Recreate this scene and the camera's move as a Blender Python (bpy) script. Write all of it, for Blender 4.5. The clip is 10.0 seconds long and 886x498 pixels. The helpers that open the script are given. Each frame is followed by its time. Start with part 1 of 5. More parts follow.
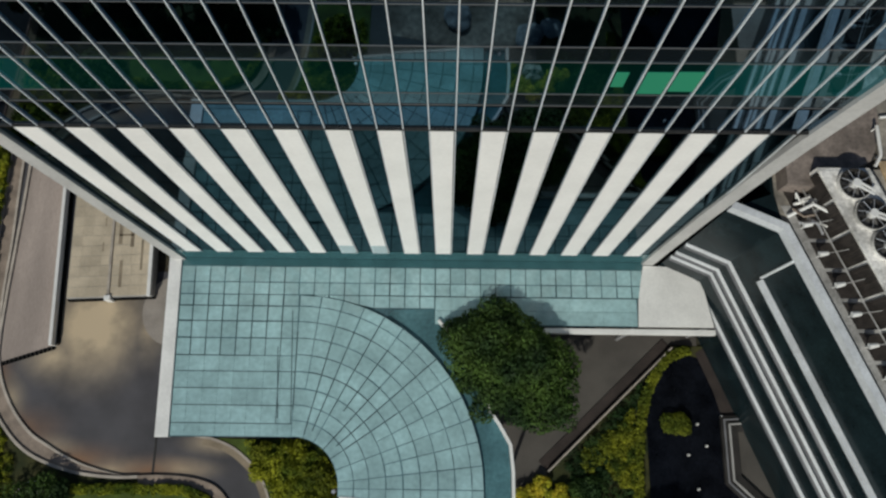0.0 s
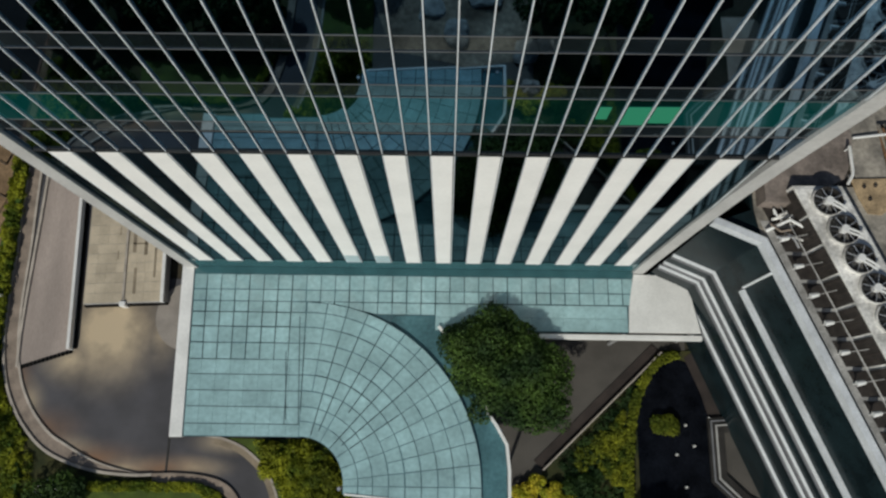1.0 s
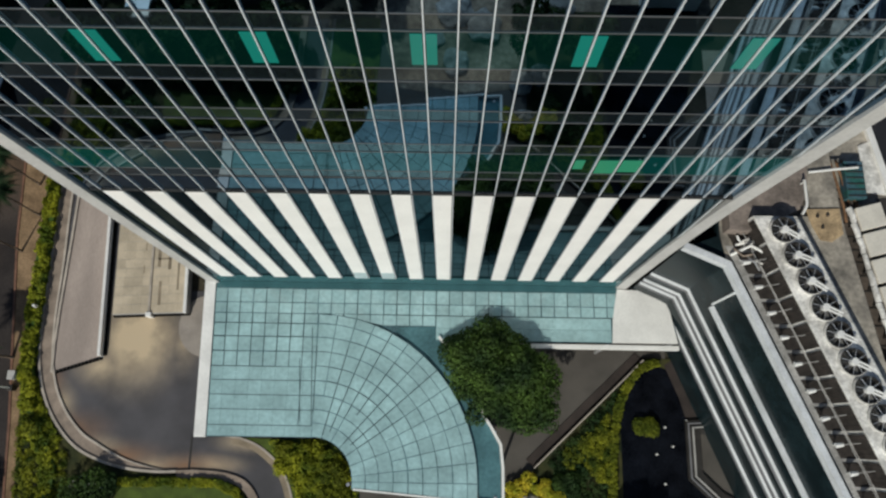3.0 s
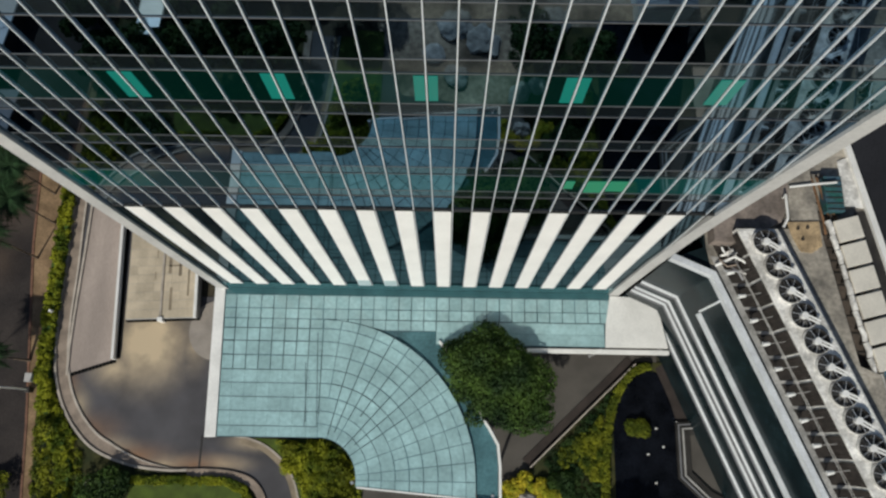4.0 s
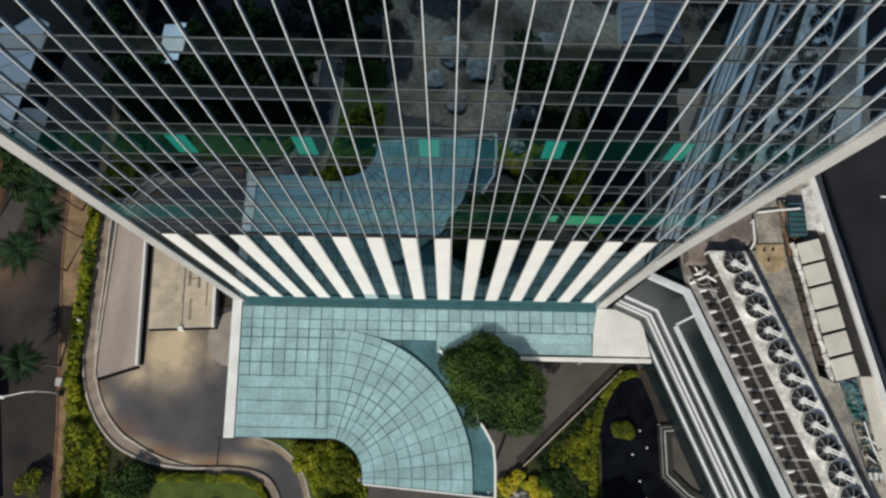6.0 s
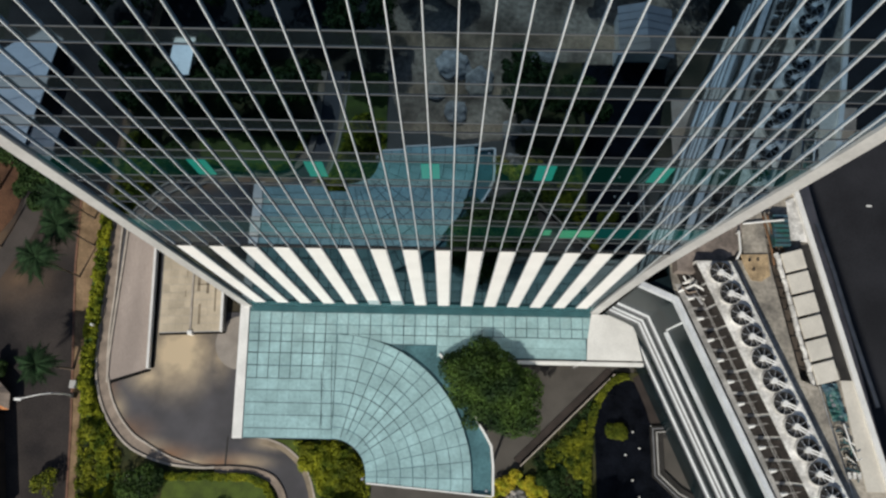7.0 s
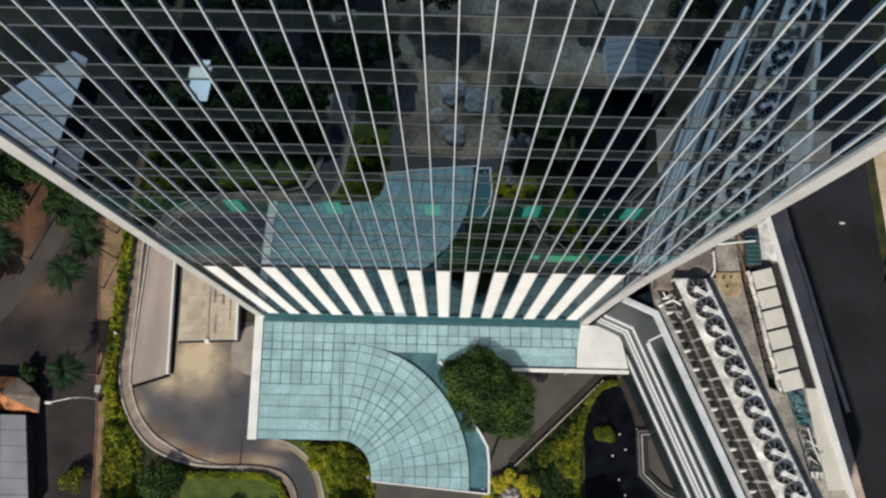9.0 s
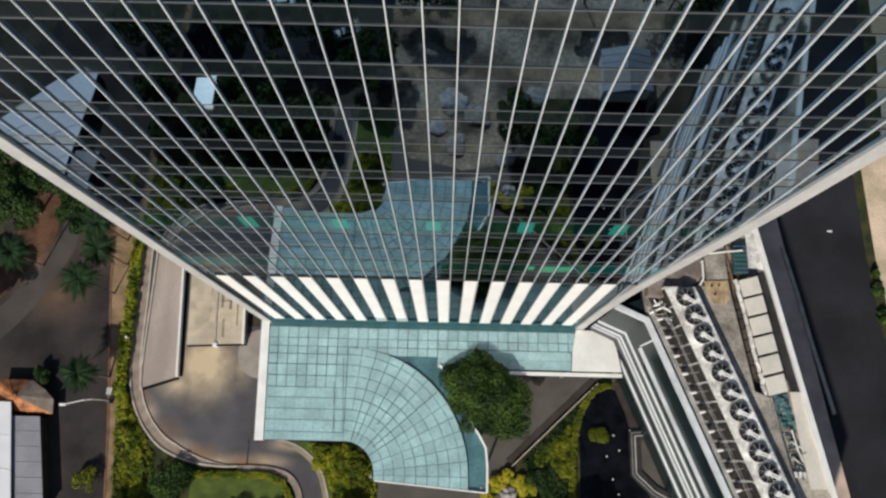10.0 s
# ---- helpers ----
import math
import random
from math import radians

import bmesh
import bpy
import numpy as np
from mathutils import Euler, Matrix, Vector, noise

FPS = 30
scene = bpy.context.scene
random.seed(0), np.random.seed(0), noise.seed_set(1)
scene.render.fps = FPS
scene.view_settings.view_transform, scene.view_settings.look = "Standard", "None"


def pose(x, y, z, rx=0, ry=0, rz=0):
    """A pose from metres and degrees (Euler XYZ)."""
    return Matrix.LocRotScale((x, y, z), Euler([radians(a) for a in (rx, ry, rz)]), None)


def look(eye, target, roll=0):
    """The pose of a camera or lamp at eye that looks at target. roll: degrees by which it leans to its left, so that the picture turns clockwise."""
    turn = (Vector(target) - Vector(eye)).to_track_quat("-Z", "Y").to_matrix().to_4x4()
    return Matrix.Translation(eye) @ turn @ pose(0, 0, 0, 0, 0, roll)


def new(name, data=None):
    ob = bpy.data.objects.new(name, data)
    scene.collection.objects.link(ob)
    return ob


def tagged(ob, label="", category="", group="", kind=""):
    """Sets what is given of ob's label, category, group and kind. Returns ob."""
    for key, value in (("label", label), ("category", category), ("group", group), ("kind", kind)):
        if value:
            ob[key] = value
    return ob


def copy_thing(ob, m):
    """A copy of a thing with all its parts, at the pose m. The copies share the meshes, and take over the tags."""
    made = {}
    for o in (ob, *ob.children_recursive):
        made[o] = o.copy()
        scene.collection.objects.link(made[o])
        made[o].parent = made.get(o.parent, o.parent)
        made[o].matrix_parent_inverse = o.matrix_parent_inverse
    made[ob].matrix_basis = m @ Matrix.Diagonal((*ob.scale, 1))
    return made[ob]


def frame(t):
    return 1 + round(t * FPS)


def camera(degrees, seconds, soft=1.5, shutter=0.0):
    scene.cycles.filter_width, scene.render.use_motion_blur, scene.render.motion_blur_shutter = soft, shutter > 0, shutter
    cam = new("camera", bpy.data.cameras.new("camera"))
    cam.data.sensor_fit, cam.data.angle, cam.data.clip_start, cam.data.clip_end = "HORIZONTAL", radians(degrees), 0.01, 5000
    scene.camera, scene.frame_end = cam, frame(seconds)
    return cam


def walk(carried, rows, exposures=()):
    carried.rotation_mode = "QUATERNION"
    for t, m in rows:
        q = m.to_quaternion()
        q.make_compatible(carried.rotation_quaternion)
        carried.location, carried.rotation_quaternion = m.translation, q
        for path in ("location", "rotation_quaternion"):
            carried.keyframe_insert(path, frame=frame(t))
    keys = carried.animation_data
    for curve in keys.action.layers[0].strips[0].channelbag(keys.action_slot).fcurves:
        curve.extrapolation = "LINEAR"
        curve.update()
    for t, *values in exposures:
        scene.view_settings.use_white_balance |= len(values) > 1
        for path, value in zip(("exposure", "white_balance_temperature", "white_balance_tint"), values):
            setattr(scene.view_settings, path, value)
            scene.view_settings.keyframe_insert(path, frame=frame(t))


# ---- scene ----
# The drone rises straight up in front of the facade, looking steeply down at its foot.
cam = camera(63.49, 10.0, soft=2.4)
# seconds, x, y, z, pitch, roll, yaw
PATH = [
    (0, 0.114, -14.842, 66.944, -75.260, -0.783, 1.479),
    (0.5, 0.127, -14.835, 68.566, -75.262, -0.778, 1.512),
    (1, 0.140, -14.826, 70.181, -75.262, -0.773, 1.544),
    (1.5, 0.152, -14.817, 71.790, -75.262, -0.767, 1.574),
    (2, 0.164, -14.807, 73.396, -75.260, -0.761, 1.604),
    (2.5, 0.175, -14.796, 74.998, -75.257, -0.754, 1.633),
    (3, 0.185, -14.783, 76.600, -75.253, -0.746, 1.661),
    (4.5, 0.213, -14.740, 81.407, -75.234, -0.719, 1.737),
    (5, 0.221, -14.723, 83.016, -75.225, -0.709, 1.761),
    (5.5, 0.228, -14.705, 84.629, -75.216, -0.698, 1.784),
    (7, 0.247, -14.646, 89.512, -75.180, -0.662, 1.845),
    (7.5, 0.252, -14.624, 91.159, -75.166, -0.649, 1.864),
    (8, 0.257, -14.600, 92.817, -75.151, -0.635, 1.881),
    (8.5, 0.261, -14.576, 94.488, -75.134, -0.620, 1.898),
    (9, 0.264, -14.551, 96.173, -75.117, -0.605, 1.913),
    (9.5, 0.267, -14.525, 97.873, -75.098, -0.590, 1.928),
    (10, 0.269, -14.497, 99.590, -75.079, -0.574, 1.941),
]
walk(cam, [(t, pose(x, y, z, 90 + pitch, 0, yaw) @ pose(0, 0, 0, 0, 0, roll)) for t, x, y, z, pitch, roll, yaw in PATH],
     exposures=[(0.0, -0.93, 6250, 5), (2.5, -0.70, 6300, 5), (5.0, -0.57, 6400, 7), (7.5, -0.41, 6450, 8), (10.0, -0.31, 6500, 9)])


# ---- world, sun, exposure ----
SUN_ELEV, SUN_AZ = 38.5, 21.0          # degrees; azimuth counted from south towards west
world = bpy.data.worlds.new("sky")
scene.world = world
world.use_nodes = True
_n = world.node_tree.nodes
_sky = _n.new("ShaderNodeTexSky")
_sky.sky_type = 'NISHITA'
_sky.sun_disc = False
_sky.sun_elevation = radians(SUN_ELEV)
_sky.sun_rotation = radians(180 + SUN_AZ)
world.node_tree.links.new(_sky.outputs[0], _n["Background"].inputs[0])
_n["Background"].inputs[1].default_value = 0.085
sun = new("sun", bpy.data.lights.new("sun", 'SUN'))
sun.data.energy = 5.0
sun.data.angle = radians(1.2)
sun.data.color = (1.0, 0.94, 0.83)
_e, _a = radians(SUN_ELEV), radians(SUN_AZ)
sun.matrix_world = look((-300 * math.sin(_a) * math.cos(_e), -300 * math.cos(_a) * math.cos(_e), 300 * math.sin(_e)), (0, 0, 0))

# ---- materials ----
MATS = {}


def mat(name, col, rough=0.6, metal=0.0, var=0.18, scale=0.5, fine=6.0, bump=0.15, col2=None, spec=None, ior=None, rnd=0.0, tint=None, stretch=None, bdist=0.02):
    """A node material: base colour varied at two scales, by island or object, with a fine bump."""
    m = bpy.data.materials.new(name)
    m.use_nodes = True
    t = m.node_tree
    b = t.nodes["Principled BSDF"]
    L = t.links.new
    geo = t.nodes.new("ShaderNodeTexCoord")
    mp = t.nodes.new("ShaderNodeMapping")
    if stretch:
        mp.inputs["Scale"].default_value = stretch
    geom = t.nodes.new("ShaderNodeNewGeometry")
    L(geom.outputs["Position"], mp.inputs["Vector"])
    n1 = t.nodes.new("ShaderNodeTexNoise")
    n1.inputs["Scale"].default_value = scale
    n1.inputs["Detail"].default_value = 5
    n2 = t.nodes.new("ShaderNodeTexNoise")
    n2.inputs["Scale"].default_value = fine
    n2.inputs["Detail"].default_value = 4
    L(mp.outputs[0], n1.inputs["Vector"])
    L(mp.outputs[0], n2.inputs["Vector"])
    mix = t.nodes.new("ShaderNodeMix")
    mix.data_type = 'RGBA'
    mix.inputs[6].default_value = (*[c * (1 - var) for c in col], 1)
    mix.inputs[7].default_value = (*(col2 or [min(1, c * (1 + var)) for c in col]), 1)
    ramp = t.nodes.new("ShaderNodeMapRange")
    ramp.inputs[1].default_value, ramp.inputs[2].default_value = 0.36, 0.64
    L(n1.outputs[0], ramp.inputs[0])
    L(ramp.outputs[0], mix.inputs[0])
    hsv = t.nodes.new("ShaderNodeHueSaturation")
    L(mix.outputs[2], hsv.inputs["Color"])
    f2 = t.nodes.new("ShaderNodeMapRange")
    f2.inputs[1].default_value, f2.inputs[2].default_value = 0.3, 0.7
    f2.inputs[3].default_value, f2.inputs[4].default_value = 1 - var * 0.8, 1 + var * 0.8
    L(n2.outputs[0], f2.inputs[0])
    if rnd:
        oi = t.nodes.new("ShaderNodeObjectInfo")
        ad = t.nodes.new("ShaderNodeMath")
        ad.operation = 'ADD'
        L(oi.outputs["Random"], ad.inputs[0])
        L(geom.outputs["Random Per Island"], ad.inputs[1])
        fr = t.nodes.new("ShaderNodeMath")
        fr.operation = 'FRACT'
        L(ad.outputs[0], fr.inputs[0])
        r3 = t.nodes.new("ShaderNodeMapRange")
        r3.inputs[3].default_value, r3.inputs[4].default_value = 1 - rnd, 1 + rnd
        L(fr.outputs[0], r3.inputs[0])
        mu = t.nodes.new("ShaderNodeMath")
        mu.operation = 'MULTIPLY'
        L(r3.outputs[0], mu.inputs[0])
        L(f2.outputs[0], mu.inputs[1])
        L(mu.outputs[0], hsv.inputs["Value"])
    else:
        L(f2.outputs[0], hsv.inputs["Value"])
    L(hsv.outputs[0], b.inputs["Base Color"])
    b.inputs["Roughness"].default_value = rough
    b.inputs["Metallic"].default_value = metal
    if ior:
        b.inputs["IOR"].default_value = ior
    if spec is not None:
        b.inputs["Specular IOR Level"].default_value = spec
    if tint:
        b.inputs["Specular Tint"].default_value = (*tint, 1)
    if bump:
        bp = t.nodes.new("ShaderNodeBump")
        bp.inputs["Strength"].default_value = bump
        bp.inputs["Distance"].default_value = bdist
        L(n2.outputs[0], bp.inputs["Height"])
        L(bp.outputs[0], b.inputs["Normal"])
    MATS[name] = m
    return m


M_GLASS = mat("dark_mirror_glass", (0.142, 0.240, 0.342), 0.015, 1.0, var=0.08, bump=0, rnd=0.12)
M_GLASSL = mat("lower_storey_glass", (0.070, 0.155, 0.245), 0.02, 1.0, var=0.10, bump=0, rnd=0.14)
M_GLASSB = mat("base_glass", (0.068, 0.102, 0.115), 0.04, 1.0, var=0.15, bump=0, rnd=0.25, tint=(0.5, 0.56, 0.6))
M_SPAN = mat("spandrel_glass", (0.143, 0.206, 0.245), 0.03, 0.95, var=0.08, bump=0, rnd=0.10)
M_TRANS = mat("transom_metal", (0.15, 0.15, 0.155), 0.5, 0.3, var=0.1, bump=0)
M_FOOT = mat("teal_foot_glass", (0.050, 0.125, 0.14), 0.15, var=0.12, bump=0, rnd=0.06)
M_MULL = mat("aluminium_mullion", (0.70, 0.73, 0.76), 0.45, 0.0, var=0.08, fine=3, bump=0.05)
M_PIER = mat("pier_cladding", (0.50, 0.49, 0.48), 0.6, var=0.10, scale=0.25, fine=5, bump=0.08)
M_PANEL = mat("white_cladding", (0.90, 0.88, 0.86), 0.5, var=0.04, scale=0.3, fine=4, bump=0.04)
M_FROST = mat("frosted_glass", (0.50, 0.60, 0.63), 0.25, var=0.08, bump=0)
M_CAN = mat("canopy_glass", (0.315, 0.472, 0.492), 0.10, var=0.14, scale=0.30, fine=2.5, bump=0.03, rnd=0.09)
M_CANSH = mat("canopy_glass_shaded", (0.07, 0.15, 0.17), 0.15, var=0.2, scale=0.4, fine=3, bump=0.03, rnd=0.12)
M_JOINT = mat("canopy_joint", (0.048, 0.105, 0.125), 0.6, var=0.4, scale=0.25, bump=0.05)
M_SEAL = mat("open_joint_dark", (0.016, 0.040, 0.050), 0.7, var=0.4, scale=0.8, bump=0.05)
M_LIP = mat("grey_lip", (0.20, 0.20, 0.215), 0.6, var=0.12, bump=0.05)
M_BLACK = mat("black_grate", (0.006, 0.006, 0.006), 0.8, var=0.3, bump=0.1, spec=0.1)
M_WHITE = mat("white_paint", (0.78, 0.77, 0.75), 0.55, var=0.07, scale=0.4, fine=5, bump=0.08)
M_STEEL = mat("brushed_steel", (0.60, 0.60, 0.62), 0.35, 0.6, var=0.12, scale=0.8, fine=10, bump=0.05)
M_GREY = mat("grey_concrete", (0.40, 0.39, 0.38), 0.75, var=0.14, scale=0.5, fine=7, bump=0.2)
M_PAR = mat("parapet_cladding", (0.62, 0.64, 0.67), 0.5, var=0.12, scale=0.5, fine=5, bump=0.1)
M_DARK = mat("dark_metal", (0.035, 0.032, 0.030), 0.55, 0.2, var=0.3, fine=8, bump=0.1)
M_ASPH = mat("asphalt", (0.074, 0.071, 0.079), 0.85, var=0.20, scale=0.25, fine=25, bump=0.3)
M_ROAD = mat("road_asphalt", (0.022, 0.0225, 0.027), 0.8, var=0.25, scale=0.12, fine=6, bump=0.3, spec=0.15)
M_ROADW = mat("worn_road_asphalt", (0.034, 0.030, 0.031), 0.85, var=0.28, scale=0.14, fine=6, bump=0.3, spec=0.15, col2=(0.056, 0.047, 0.044))
M_DRAB = mat("drab_tan_concrete", (0.26, 0.21, 0.15), 0.9, var=0.25, scale=0.45, fine=12, bump=0.2)
M_TAN = mat("tan_tiles", (0.52, 0.44, 0.33), 0.8, var=0.12, scale=0.5, fine=9, bump=0.15, rnd=0.08)
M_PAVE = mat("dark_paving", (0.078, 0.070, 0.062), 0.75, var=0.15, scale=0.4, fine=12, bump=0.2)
M_KERB = mat("kerb_stone", (0.42, 0.37, 0.32), 0.8, var=0.15, scale=0.8, fine=10, bump=0.2, rnd=0.1)
M_LAND = mat("landing_stone", (0.30, 0.265, 0.235), 0.8, var=0.15, scale=0.5, fine=9, bump=0.15)
M_KERBR = mat("red_kerb_paint", (0.17, 0.085, 0.055), 0.8, var=0.3, scale=0.7, fine=6, bump=0.2)
M_BRICKP = mat("brown_edging", (0.27, 0.215, 0.175), 0.85, var=0.22, scale=0.8, fine=10, bump=0.2)
M_RAMP = mat("ramp_concrete", (0.38, 0.315, 0.28), 0.8, var=0.14, scale=0.4, fine=14, bump=0.2, stretch=(1, 0.2, 1))
M_COVER = mat("ground_cover", (0.017, 0.032, 0.006), 0.95, var=0.4, scale=0.4, fine=8, bump=0.6, col2=(0.055, 0.052, 0.014))
M_RUBBLE = mat("rubble_paving", (0.20, 0.14, 0.095), 0.9, var=0.5, scale=0.16, fine=1.6, bump=0.4, col2=(0.46, 0.35, 0.26))
M_LEAFD = mat("leaf_deep", (0.017, 0.045, 0.011), 0.7, var=0.3, scale=0.4, fine=2, bump=0, rnd=0.3, col2=(0.040, 0.072, 0.015), spec=0.2)
M_PALM = mat("palm_leaf", (0.014, 0.034, 0.012), 0.85, spec=0.2, var=0.3, scale=0.9, fine=5, bump=0, rnd=0.3)
M_VERGE = mat("verge_earth", (0.24, 0.155, 0.085), 0.95, var=0.35, scale=0.4, fine=6, bump=0.4, col2=(0.30, 0.20, 0.115))
M_EARTH = mat("earth_and_grass", (0.028, 0.032, 0.016), 0.95, var=0.35, scale=0.15, fine=3, bump=0.4, col2=(0.075, 0.058, 0.038))
M_LAWN = mat("lawn", (0.062, 0.092, 0.011), 0.9, var=0.3, scale=0.6, fine=14, bump=0.6)
M_LEAF = mat("leaf_dark", (0.020, 0.052, 0.010), 0.7, var=0.35, scale=0.35, fine=1.2, bump=0, rnd=0.28, col2=(0.058, 0.104, 0.016), spec=0.25)
M_LEAFY = mat("leaf_yellow", (0.060, 0.098, 0.008), 0.7, var=0.35, scale=0.9, fine=3, bump=0, rnd=0.45, col2=(0.22, 0.23, 0.014), spec=0.2)
M_HEDGE = mat("leaf_hedge", (0.088, 0.120, 0.008), 0.7, var=0.35, scale=0.5, fine=3, bump=0, rnd=0.35, col2=(0.17, 0.185, 0.012), spec=0.2)
M_LIME = mat("leaf_lime", (0.095, 0.145, 0.009), 0.7, var=0.35, scale=0.45, fine=3, bump=0, rnd=0.35, col2=(0.29, 0.30, 0.016), spec=0.2)
M_LEAFO = mat("leaf_golden", (0.36, 0.40, 0.015), 0.6, var=0.25, scale=0.9, fine=5, bump=0, rnd=0.3, col2=(0.55, 0.45, 0.03), spec=0.3)
M_BARK = mat("bark", (0.16, 0.12, 0.09), 0.9, var=0.3, scale=2, fine=12, bump=0.5)
M_POND = mat("black_pond_floor", (0.005, 0.006, 0.009), 0.2, spec=0.12, var=0.4, scale=0.5, fine=4, bump=0.1)
M_TEALG = mat("podium_glass", (0.012, 0.022, 0.026), 0.22, var=0.3, bump=0, ior=1.18, rnd=0.2)
M_DECK = mat("roof_deck", (0.225, 0.205, 0.18), 0.85, var=0.35, scale=0.35, fine=3, bump=0.15, col2=(0.40, 0.36, 0.305))
M_ROOFSH = mat("brown_shaded_roof", (0.20, 0.165, 0.145), 0.85, var=0.3, scale=0.6, fine=5, bump=0.2)
M_WALKW = mat("grey_walkway", (0.33, 0.32, 0.31), 0.8, var=0.28, scale=0.8, fine=6, bump=0.15)
M_COIL = mat("brown_coil_fins", (0.034, 0.028, 0.025), 0.7, 0.2, var=0.35, scale=1.5, fine=9, bump=0.2)
M_BROWN = mat("brown_grating", (0.070, 0.055, 0.045), 0.8, var=0.3, scale=0.6, fine=5, bump=0.2)
M_UNIT = mat("weathered_white_casing", (0.62, 0.60, 0.57), 0.6, var=0.28, scale=0.9, fine=5, bump=0.1, col2=(0.84, 0.82, 0.79))
M_BOX = mat("cream_box_paint", (0.66, 0.62, 0.55), 0.6, var=0.08, scale=0.5, fine=6, bump=0.08, rnd=0.05)
M_GREEN = mat("green_sheet", (0.03, 0.16, 0.13), 0.6, var=0.35, scale=0.8, fine=4, bump=0.3, col2=(0.05, 0.10, 0.14))
M_RUST = mat("rusty_metal", (0.20, 0.11, 0.06), 0.85, 0.2, var=0.35, scale=1.2, fine=8, bump=0.3)
M_RUSTY = mat("rust_stained_tan", (0.40, 0.29, 0.17), 0.85, var=0.3, scale=1.0, fine=6, bump=0.2)
M_TILE = mat("orange_roof_tile", (0.26, 0.105, 0.05), 0.8, var=0.4, scale=0.7, fine=5, bump=0.3, rnd=0.25, col2=(0.52, 0.20, 0.065))
M_BROWNP = mat("dark_brown_paving", (0.034, 0.025, 0.022), 0.85, var=0.25, scale=0.6, fine=8, bump=0.2)
M_REDE = mat("red_earth", (0.075, 0.034, 0.018), 0.95, var=0.35, scale=0.4, fine=4, bump=0.3, col2=(0.13, 0.062, 0.034))
M_FADED = mat("faded_asphalt", (0.060, 0.050, 0.046), 0.9, var=0.2, scale=0.25, fine=9, bump=0.2)
M_LANE = mat("dusty_brown_asphalt", (0.50, 0.385, 0.315), 0.9, var=0.2, scale=0.3, fine=10, bump=0.2)
M_ROOFG = mat("grey_sheet_roof", (0.24, 0.24, 0.27), 0.55, var=0.12, scale=0.3, fine=6, bump=0.1)
M_ROOFW = mat("pale_roof_paint", (0.70, 0.70, 0.74), 0.6, var=0.05, scale=0.2, fine=5, bump=0.05)
M_LEDGE = mat("ledge_paint", (0.83, 0.85, 0.88), 0.4, 0.0, var=0.08, scale=0.4, fine=6, bump=0.04)
M_BLADE = mat("fan_blade_paint", (0.10, 0.095, 0.09), 0.5, var=0.2, bump=0.05)
M_ROCK = mat("grey_rock", (0.36, 0.33, 0.31), 0.85, var=0.25, scale=1.2, fine=6, bump=0.5, rnd=0.2)
M_SAND = mat("sandy_ground", (0.60, 0.48, 0.32), 0.95, var=0.22, scale=0.25, fine=4, bump=0.3, col2=(0.72, 0.56, 0.42))


def glow(name, col, strength):
    m = bpy.data.materials.new(name)
    m.use_nodes = True
    b = m.node_tree.nodes["Principled BSDF"]
    b.inputs["Base Color"].default_value = (*[c * 0.3 for c in col], 1)
    b.inputs["Roughness"].default_value = 0.1
    b.inputs["Emission Color"].default_value = (*col, 1)
    b.inputs["Emission Strength"].default_value = strength
    return m


M_GLOSSW = mat("glossy_white_sheet", (0.88, 0.88, 0.87), 0.30, var=0.04, scale=0.4, fine=3, bump=0.02, spec=0.7)


# Green and teal emission added for angle-dependent reflected light; the panes are no lamps.
M_SHEEN = glow("green_sheen_glow", (0.08, 0.50, 0.28), 0.33)
M_SHEENB = glow("faint_green_sheen", (0.03, 0.42, 0.34), 0.25)
M_GLASSG = mat("green_sheen_glass", (0.09, 0.20, 0.26), 0.02, 1.0, var=0.08, bump=0, rnd=0.12)
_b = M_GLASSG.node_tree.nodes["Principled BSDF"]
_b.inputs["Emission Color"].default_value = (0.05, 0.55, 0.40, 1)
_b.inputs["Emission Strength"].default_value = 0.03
M_GLASST = mat("teal_sheen_glass", (0.09, 0.20, 0.26), 0.02, 1.0, var=0.08, bump=0, rnd=0.12)
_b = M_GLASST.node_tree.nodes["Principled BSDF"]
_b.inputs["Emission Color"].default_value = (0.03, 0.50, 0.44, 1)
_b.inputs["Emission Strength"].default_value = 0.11


